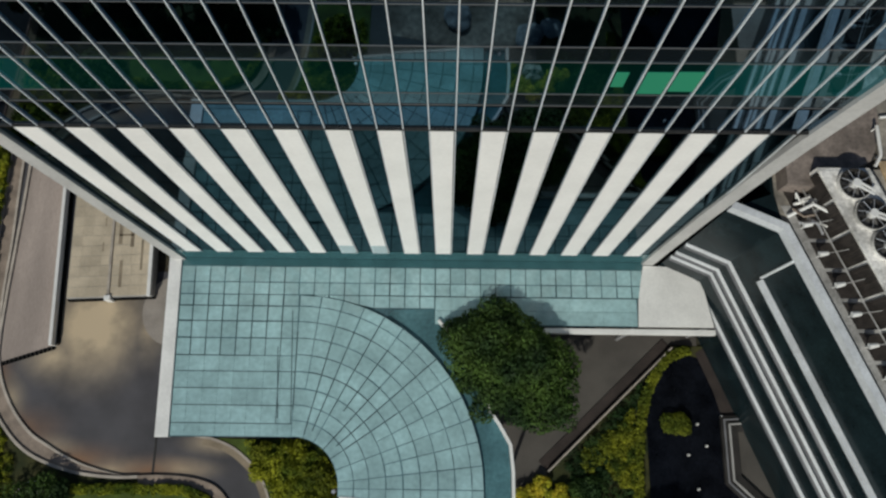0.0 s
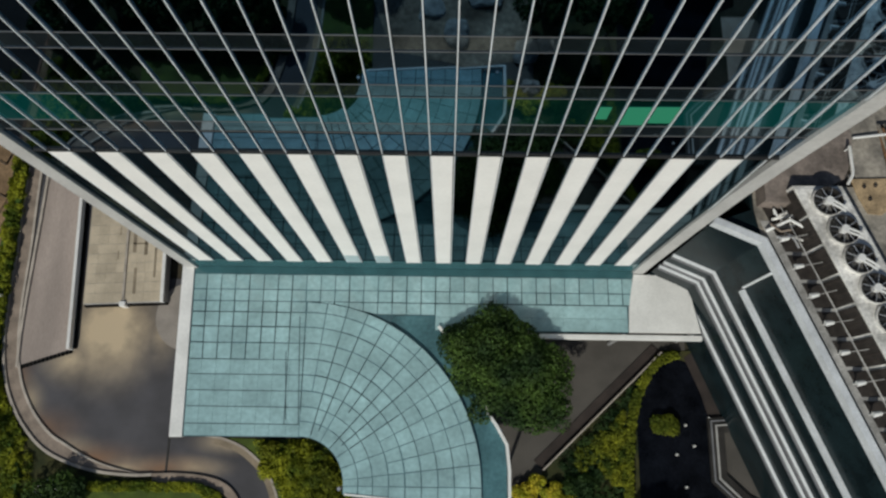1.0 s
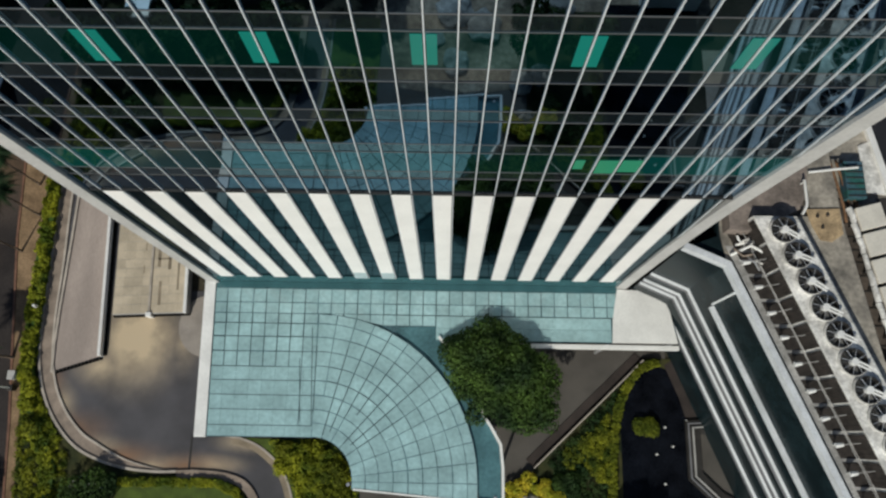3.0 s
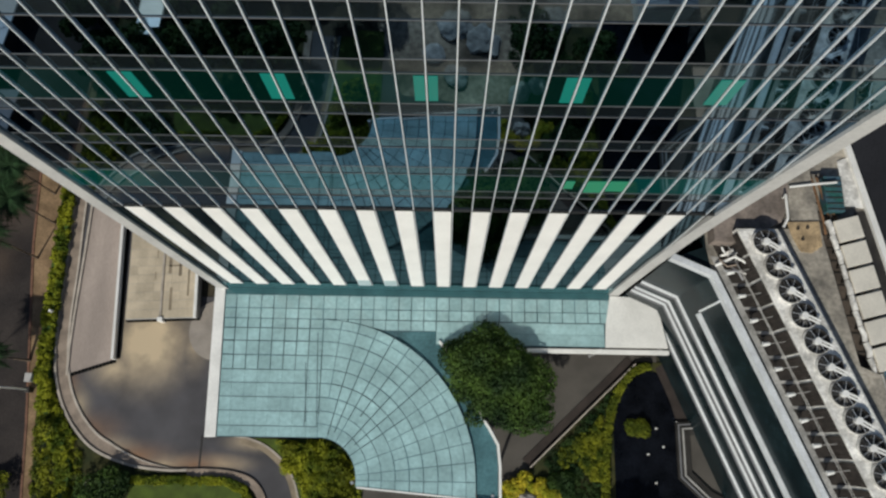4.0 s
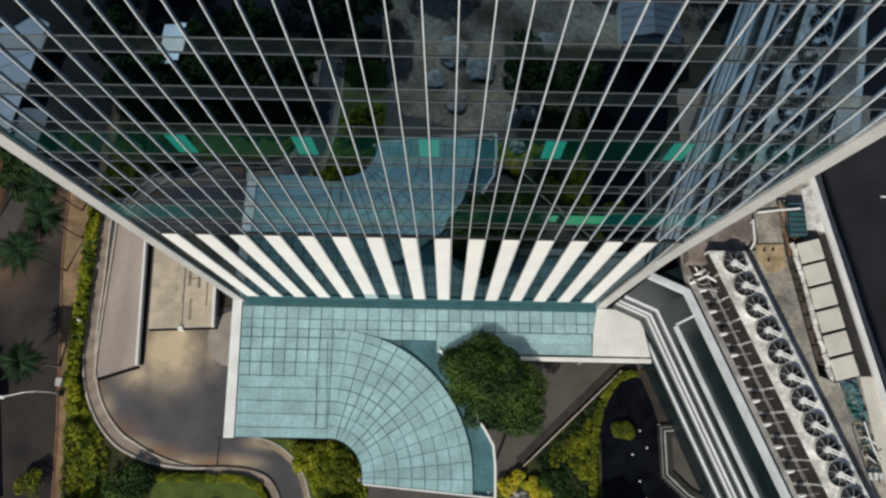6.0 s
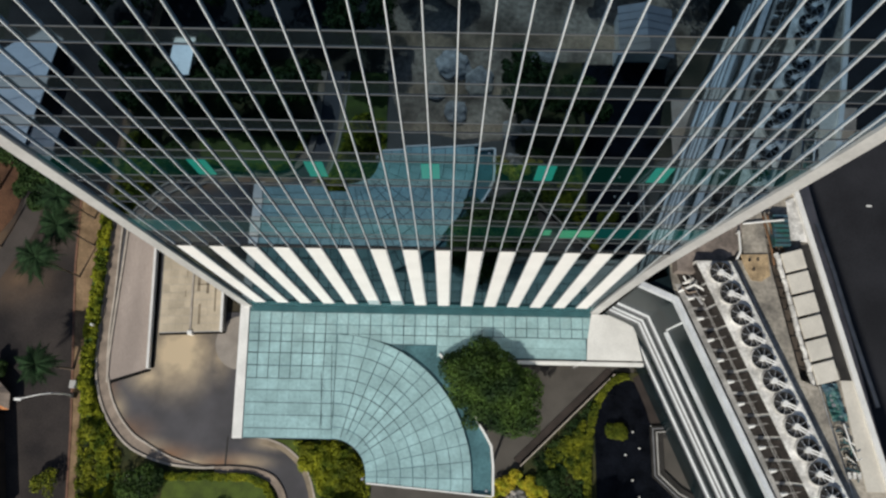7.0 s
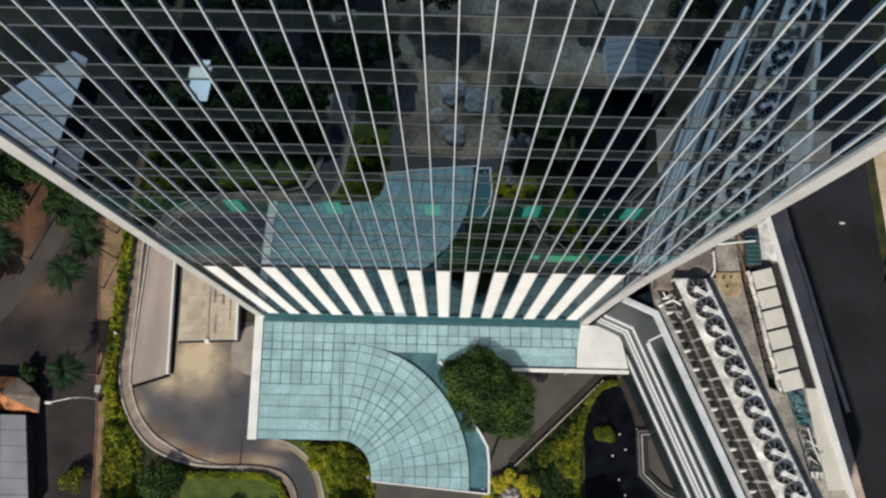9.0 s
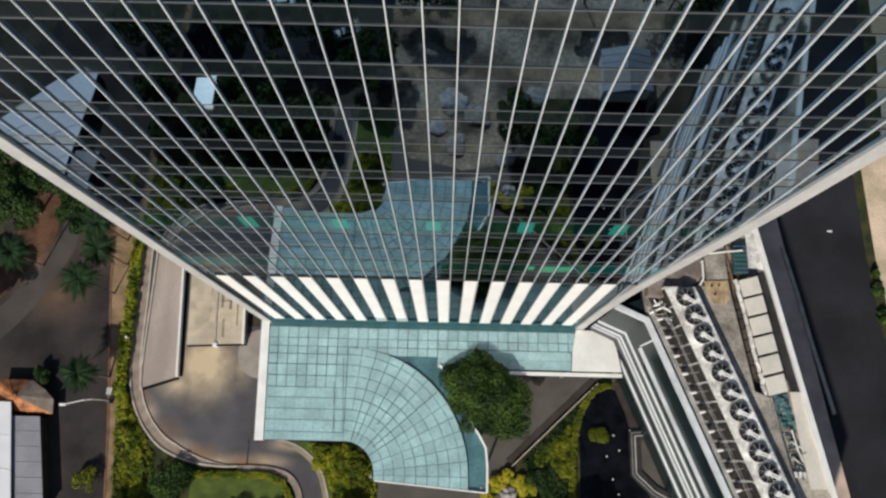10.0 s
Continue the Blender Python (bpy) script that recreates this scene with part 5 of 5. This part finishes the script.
DG = [(0, 0), (11.7, 11.1)]
bm = bmesh.new()
strip(bm, DG, 0.0, 1.05, -0.05, 0.10)
part("base", bm, M_BROWNP, diag)
bm = bmesh.new()
strip(bm, DG, -0.14, 0.0, -0.05, 0.6)
part("coping", bm, M_KERB, diag)
slab("pond", [(18.3, -9.5), (19.6, -7.6), (22.6, -7.2), (23.9, -7.6), (26.8, -14), (26.8, -18), (30, -36), (18.3, -36)], -0.1, 0.045, M_POND, "black reflecting pond with small white lamps", "pond")
for k, (x, y) in enumerate(((22.9, -13.4), (23.6, -15.3), (21.9, -16.1), (22.6, -19.0), (23.3, -20.9), (25.1, -12.7))):
    pl = thing("pond_lamp", x, y, 0.045, "small white round lamp standing in the pond", "lamp", "lamps in the pond")
    bm = bmesh.new()
    tube(bm, [(0, 0, 0), (0, 0, 0.2), (0, 0, 0.3)], 0.10, 0.08, 10)
    part("body", bm, M_WHITE, pl)
    bm = bmesh.new()
    tube(bm, [(0, 0, 0), (0, 0, 0.05)], 0.14, 0.12, 10)
    part("base", bm, M_GREY, pl)
planting("planting", [(10.4, -17.6), (18.0, -10.0), (17.3, -14.0), (17.2, -23.0), (14.0, -23.0), (12.5, -19.5)], 0.7, 51, M_LEAFD, "dark green low planting in the triangular bed", 420, 9000)
planting("planting", [(14.9, -14.8), (17.0, -12.0), (16.9, -19.0), (15.8, -18.8), (14.5, -17.2)], 1.0, 52, M_LEAFY, "bright yellow-green shrubs in the triangular bed", 300, 9000, 0.10)
planting("planting", [(12.2, -16.4), (15.2, -13.6), (15.2, -15.2), (13.0, -18.0)], 0.8, 53, M_HEDGE, "yellow-green low planting beside the coping", 90, 2200)
for k, (x, y, r, ry, h, m, lab) in enumerate(((12.6, -19.2, 1.7, 1.7, 1.3, M_LEAF, "dark green bush in the bed"), (20.8, -13.4, 1.45, 1.45, 1.0, M_HEDGE, "round yellow-green bush at the pond"), (11.2, -21.8, 2.0, 2.0, 1.2, M_LEAF, "dark green bush in the bed"))):
    bush("garden_bush", x, y, r, h, 50 + k, m, lab, 3600, 0.12, "", ry)
slab("pond_margin", [(23.2, -7.0), (24.9, -6.0), (28.4, -14.2), (25.3, -13.2), (24.6, -10.5)], -0.1, 0.06, M_BROWNP, "dark brown paved margin of the pond", "pavement")
hedge("hedge", [(22.4, -6.7), (20.6, -7.4), (19.1, -9.2), (18.1, -11.4), (17.6, -14), (17.2, -18), (17.0, -26)], 1.0, 0.9, 61, M_HEDGE, "narrow clipped hedge beside the pond", 600)
for k, (x, y, r) in enumerate(((8.8, -18.8, 1.1), (7.4, -20.0, 1.3), (10.2, -19.7, 1.3), (6.2, -21.3, 1.2), (11.3, -20.9, 1.3))):
    bush("flower_bush", x, y, r, 1.2, 70 + k, M_LEAFO, "golden yellow bush round the grey rock", 1800, 0.12, "golden bushes")
rock = thing("rock", 8.9, -21.2, 0, "pale grey rugged rock among golden bushes", "rock")
bm = bmesh.new()
bmesh.ops.create_icosphere(bm, subdivisions=4, radius=1.0)
for v in bm.verts:
    v.co *= 1 + 0.35 * noise.noise(v.co * 1.7) + 0.12 * noise.noise(v.co * 5)
    v.co = Vector((v.co.x * 1.1, v.co.y * 0.9, max(0, v.co.z * 0.9 + 0.4)))
part("stone", bm, M_ROCK, rock)
planter = thing("terrace", 25.9, -13.6, 0, "black-framed dark grey terrace with a pale border", "terrace")
FR = [(3.4, 0.25), (0, 0), (0, -4.5), (2.2, -6.6), (6, -8.6)]
bm = bmesh.new()
prism(bm, [(0.3, -0.3), (0.3, -4.3), (2.4, -6.3), (6, -8.3), (6, -6), (1.6, -0.3)], 0, 0.12)
part("floor", bm, M_PAVE, planter)
for d0, d1, h, m in ((-0.95, -0.72, 0.35, M_DARK), (-0.72, -0.58, 0.45, M_LIP), (-0.58, -0.3, 0.35, M_DARK), (-0.3, -0.14, 0.5, M_GREY), (-0.08, 0.5, 0.4, M_DARK)):
    bm = bmesh.new()
    strip(bm, FR, d0, d1, 0, h)
    part("border", bm, m, planter)

# ---- the tree beside the canopy, palms, street trees ----
tree("garden_tree", 5.5, -8.9, 9.7, 5.75, 3, M_LEAF, "broad dark green tree beside the glass canopy", 60, 30000, 0.17, 0.5)
palm("palm", -45.95, -7.3, 4.7, 41, "small palm leaning over the street", lean=2.1)
palm("palm", -47.0, 4.4, 10.0, 42, "tall palm beside the street")
palm("palm", -45.7, 8.6, 9.0, 43, "palm beside the street")
palm("palm", -46.2, 12.2, 9.0, 44, "palm beside the street")
palm("palm", -57.8, 8.2, 7.6, 45, "palm on the earth bank")
for k, (x, y, h, r) in enumerate(((-59.5, 16, 9, 4.6), (-66.5, 12.5, 8, 4.0), (-55, 21, 9, 5.0), (-66, 24, 10, 7), (-66, 2, 8, 4.5), (-52, 28, 9, 5), (-51.5, 15.5, 7, 3.2))):
    tree("street_tree", x, y, h, r, 80 + k, M_LEAFD, "dark green street tree beyond the road", 34, 10000, 0.24, 0.55, "street trees")
# street lamp
lamp = thing("street_lamp", -45.35, -10.5, 0.06, "slender white street lamp with a curved arm", "street lamp")
bm = bmesh.new()
tube(bm, [(0, 0, 0), (0, 0, 3.6), (-0.15, -0.05, 5.3), (-0.9, -0.2, 5.9), (-3.1, -0.75, 6.0)], 0.10, 0.06)
part("pole", bm, M_WHITE, lamp)
bm = bmesh.new()
box(bm, -3.8, -3.0, -0.98, -0.66, 5.92, 6.10, 0.04)
_head = part("head", bm, M_WHITE, lamp)
bm = bmesh.new()
box(bm, -3.7, -3.1, -0.92, -0.72, 5.88, 5.92)
part("diffuser", bm, M_GREY, _head, "grey lamp diffuser")
bm = bmesh.new()
box(bm, -0.3, 0.3, -0.3, 0.3, 0, 0.9, 0.04)
part("cabinet", bm, M_DARK, lamp, "dark control cabinet")
ubox = thing("utility_box", -45.3, -9.2, 0.06, "small white utility box beside the street lamp", "utility box")
bm = bmesh.new()
box(bm, -0.35, 0.35, -0.45, 0.45, 0, 1.0, 0.04)
_body = part("body", bm, M_WHITE, ubox)
bm = bmesh.new()
box(bm, -0.38, 0.38, -0.48, 0.48, 1.0, 1.06, 0.02)
part("lid", bm, M_GREY, _body, "grey lid")
rust = thing("rusty_pipes", 31.2, 4.6, ZR + 0.06, "rusty brown pipes bent over the roof", "pipes")
for dx in (0.0, 0.5, 1.0):
    bm = bmesh.new()
    tube(bm, [(dx - 0.3, 2.8, 0.35), (dx, 0.8, 0.45), (dx + 0.35, -1.2, 0.4), (dx + 0.5, -2.4, 0.2)], 0.10)
    part("pipe", bm, M_RUST, rust)
# bollard at the hedge
pillar = thing("bollard", -43.9, -1.9, 0, "short white bollard at the hedge", "bollard")
bm = bmesh.new()
tube(bm, [(0, 0, 0), (0, 0, 0.9), (0, 0, 1.5)], 0.2, 0.14)
part("post", bm, M_WHITE, pillar)


def house(name, x0, x1, y0, y1, h, roof, rise, label):
    cx, cy = (x0 + x1) / 2, (y0 + y1) / 2
    root = thing(name, cx, cy, 0, label, "house")
    a, b = (x1 - x0) / 2, (y1 - y0) / 2
    bm = bmesh.new()
    box(bm, -a + 0.3, a - 0.3, -b + 0.3, b - 0.3, 0, h)
    part("wall", bm, M_WHITE, root)
    bm = bmesh.new()
    v = [bm.verts.new(p) for p in ((-a, -b, h), (a, -b, h), (a, b, h), (-a, b, h), (0, -b, h + rise), (0, b, h + rise))]
    for f in ((0, 4, 5, 3), (1, 2, 5, 4), (0, 1, 4), (3, 5, 2), (0, 3, 2, 1)):
        bm.faces.new([v[k] for k in f])
    part("roof", bm, roof, root)
    for k in range(1, 6):
        bm = bmesh.new()
        y = -b + 2 * b * k / 6
        tube(bm, [(-a, y, h + 0.02), (0, y, h + rise + 0.02), (a, y, h + 0.02)], 0.05, seg=5)
        part("seam", bm, roof, root)
    return root



def flat_building(name, poly, h, roof, label, seams=6):
    cx, cy = sum(p[0] for p in poly) / len(poly), sum(p[1] for p in poly) / len(poly)
    root = thing(name, cx, cy, 0, label, "building")
    loc = [(p[0] - cx, p[1] - cy) for p in poly]
    bm = bmesh.new()
    prism(bm, [(x * 0.96, y * 0.98) for x, y in loc], -0.1, h - 0.2)
    part("wall", bm, M_BROWNP, root)
    bm = bmesh.new()
    prism(bm, loc, h - 0.2, h)
    part("roof", bm, roof, root)
    for k in range(1, seams):
        t = k / seams
        a = Vector(loc[0]).lerp(Vector(loc[1]), t)
        b = Vector(loc[-1]).lerp(Vector(loc[-2]), t)
        bm = bmesh.new()
        tube(bm, [(a.x, a.y, h), (b.x, b.y, h)], 0.06, seg=5)
        part("seam", bm, roof, root)
    return root


flat_building("shed", [(-53.6, -12.8), (-51.2, -24.5), (-55.0, -24.5), (-57.4, -12.8)], 2.1, M_ROOFG, "grey sheet-roofed shed beside the street")
flat_building("hall", [(-57.5, -11.0), (-52.9, -37.2), (-55.1, -38.4), (-66.1, -30.0), (-72.3, -11.0)], 2.6, M_ROOFW, "pale flat-roofed hall beside the shed")
tiled = thing("tiled_house", -56.5, -10.2, 0, "small house with a faceted orange tiled roof beside the street", "house")
EAVE = [(-4.0, 2.2), (0.7, 2.2), (2.6, 1.0), (4.0, -0.3), (4.2, -2.2), (0.7, -2.2), (-4.0, -1.4)]
bm = bmesh.new()
prism(bm, [(x * 0.9, y * 0.9) for x, y in EAVE], -0.1, 1.35)
part("wall", bm, M_BROWNP, tiled)
for i in range(len(EAVE)):
    a, b = Vector(EAVE[i]), Vector(EAVE[(i + 1) % len(EAVE)])
    n = max(2, int((b - a).length / 0.7))
    for k in range(n):
        p, q, top = a.lerp(b, k / n), a.lerp(b, (k + 1) / n), Vector((-0.6, 0.0))
        bm = bmesh.new()
        lo = [bm.verts.new((v.x, v.y, 1.35)) for v in (p, q)]
        hi = [bm.verts.new((top.x + (v.x - top.x) * 0.12, top.y + (v.y - top.y) * 0.12, 2.5)) for v in (q, p)]
        f = bm.faces.new(lo + hi)
        r = bmesh.ops.extrude_face_region(bm, geom=[f])
        bmesh.ops.translate(bm, verts=[v for v in r["geom"] if isinstance(v, bmesh.types.BMVert)], vec=(0, 0, 0.09 + 0.03 * (k % 2)))
        bmesh.ops.recalc_face_normals(bm, faces=bm.faces)
        # Facets turned from the sun get duller brown, their shaded tone painted in.
        part("roof_panel", bm, M_BRICKP if i in (1, 2, 3) else M_TILE, tiled)
bm = bmesh.new()
tube(bm, [(-0.6, 0, 2.4), (-0.6, 0, 2.75)], 0.6, 0.25, 10)
part("finial", bm, M_TILE, tiled)

bush("street_bush", -54.9, -7.2, 1.2, 1.9, 24, M_LEAFD, "dark green bush behind the tiled roof", 2400, 0.16, "", 1.5)

# ---- south of the drone, seen mirrored in the tower ----
slab("street_south", [(-42, -37.5), (-42, -60), (-10, -60), (-9, -38.5)], -0.12, -0.04, M_ROAD, "grey street south of the garden", "road")
slab("plaza_south", [(-6, -25.5), (2, -24), (9, -25), (18, -24), (27, -30), (36, -42), (42, -80), (-10, -80), (-9, -34)], -0.12, 0.015, M_RUBBLE, "worn grey-brown rubble plaza", "pavement")
booth = thing("booth", -35.8, -33.6, 0, "small white booth with a glossy single-pitch roof", "booth")
bm = bmesh.new()
box(bm, -1.3, 1.3, -2.7, 2.7, 0, 3.6, 0.03)
part("wall", bm, M_WHITE, booth)
bm = bmesh.new()
bmesh.ops.create_cube(bm, size=1.0, matrix=pose(0, 0, 4.15, 9, -3, 0) @ Matrix.Diagonal((3.0, 6.0, 0.14, 1)))
part("roof", bm, M_GLOSSW, booth, "glossy white sheet roof")
for sx in (-1.1, 1.1):
    bm = bmesh.new()
    box(bm, sx - 0.05, sx + 0.05, 2.4, 2.5, 3.6, 4.45)
    box(bm, sx - 0.05, sx + 0.05, -2.5, -2.4, 3.6, 3.68)
    part("bracket", bm, M_STEEL, booth)
house("pavilion", 22.5, 30, -42.5, -35.5, 3.4, M_ROOFG, 1.2, "blue-grey roofed garden pavilion")
for k, (x, y, h, r, m) in enumerate(((-36, -29.5, 5.5, 4.2, M_LEAF), (-29, -30.5, 6, 4.6, M_LEAF), (-23.5, -29.5, 5.5, 3.8, M_LEAF), (-33, -35, 5, 3.0, M_LEAF), (-41, -28.5, 6, 3.6, M_LEAF), (-43, -34, 7, 4, M_LEAF), (-26, -36, 7, 4, M_LEAF), (-19.5, -31, 5, 3.2, M_LEAF), (-46, -45, 8, 6, M_LEAF), (-30, -44, 8, 5, M_LEAF), (-12, -40, 8, 5, M_LEAF), (-11.5, -24.5, 3, 2.2, M_LEAFY), (10, -31, 7, 4.2, M_LEAF), (17, -28, 7, 4.0, M_LEAF), (-4, -50, 8, 5, M_LEAF), (-20, -46, 8, 6, M_LEAF), (21, -52, 8, 4, M_LEAF), (34, -52, 9, 7, M_LEAF), (-40, -50, 9, 7, M_LEAF))):
    tree("garden_tree", x, y, h, r, 100 + k, M_LEAFD if m is M_LEAF else m, "dark green tree in the southern garden" if m is M_LEAF else "yellow-green small tree beside the canopy", 24, 5200, 0.26, 0.6, "southern garden trees")
for k, (x, y, r) in enumerate(((1, -28, 1.6), (4, -33, 2.0), (13, -36, 1.8), (8.5, -25.8, 1.5), (10.8, -26.6, 1.2), (0.5, -35, 2.2), (-2, -31, 1.3))):
    rk = thing("rock", x, y, 0, "pale grey boulder on the plaza", "rock", "boulders on the plaza")
    bm = bmesh.new()
    bmesh.ops.create_icosphere(bm, subdivisions=3, radius=r)
    for v in bm.verts:
        v.co *= 1 + 0.35 * noise.noise(v.co * 0.9 + Vector((k, 0, 0)))
        v.co.z = max(0, v.co.z * 0.35 + 0.15)
    part("stone", bm, M_ROCK, rk)


def car(x, y, rz, paint, label):
    root = thing("car", x, y, -0.04, label, "car", rz=rz)
    bm = bmesh.new()
    box(bm, -0.88, 0.88, -2.2, 2.2, 0.32, 0.85, 0.12)
    part("body", bm, paint, root)
    bm = bmesh.new()
    r = bmesh.ops.create_cube(bm, size=1.0, matrix=pose(0, -0.2, 1.1) @ Matrix.Diagonal((1.55, 2.4, 0.55, 1)))
    for v in bm.verts:
        if v.co.z > 1.1:
            v.co.x *= 0.82
            v.co.y = -0.2 + (v.co.y + 0.2) * 0.68
    part("cabin", bm, M_TEALG, root)
    bm = bmesh.new()
    box(bm, -0.60, 0.60, -1.0, 0.6, 1.37, 1.41, 0.015)
    part("roof", bm, paint, root)
    for wx in (-0.82, 0.82):
        for wy in (-1.4, 1.35):
            bm = bmesh.new()
            tube(bm, [(wx - 0.1, wy, 0.33), (wx + 0.1, wy, 0.33)], 0.33, seg=14)
            wheel = part("wheel", bm, M_DARK, root)
            bm = bmesh.new()
            tube(bm, [(wx - 0.105, wy, 0.33), (wx + 0.105, wy, 0.33)], 0.2, seg=12)
            part("rim", bm, M_STEEL, wheel, "grey wheel rim")


car(-27.0, -52.0, 80, M_WHITE, "white car on the southern street")
car(-16.5, -46.5, 70, M_WHITE, "white car on the southern street")
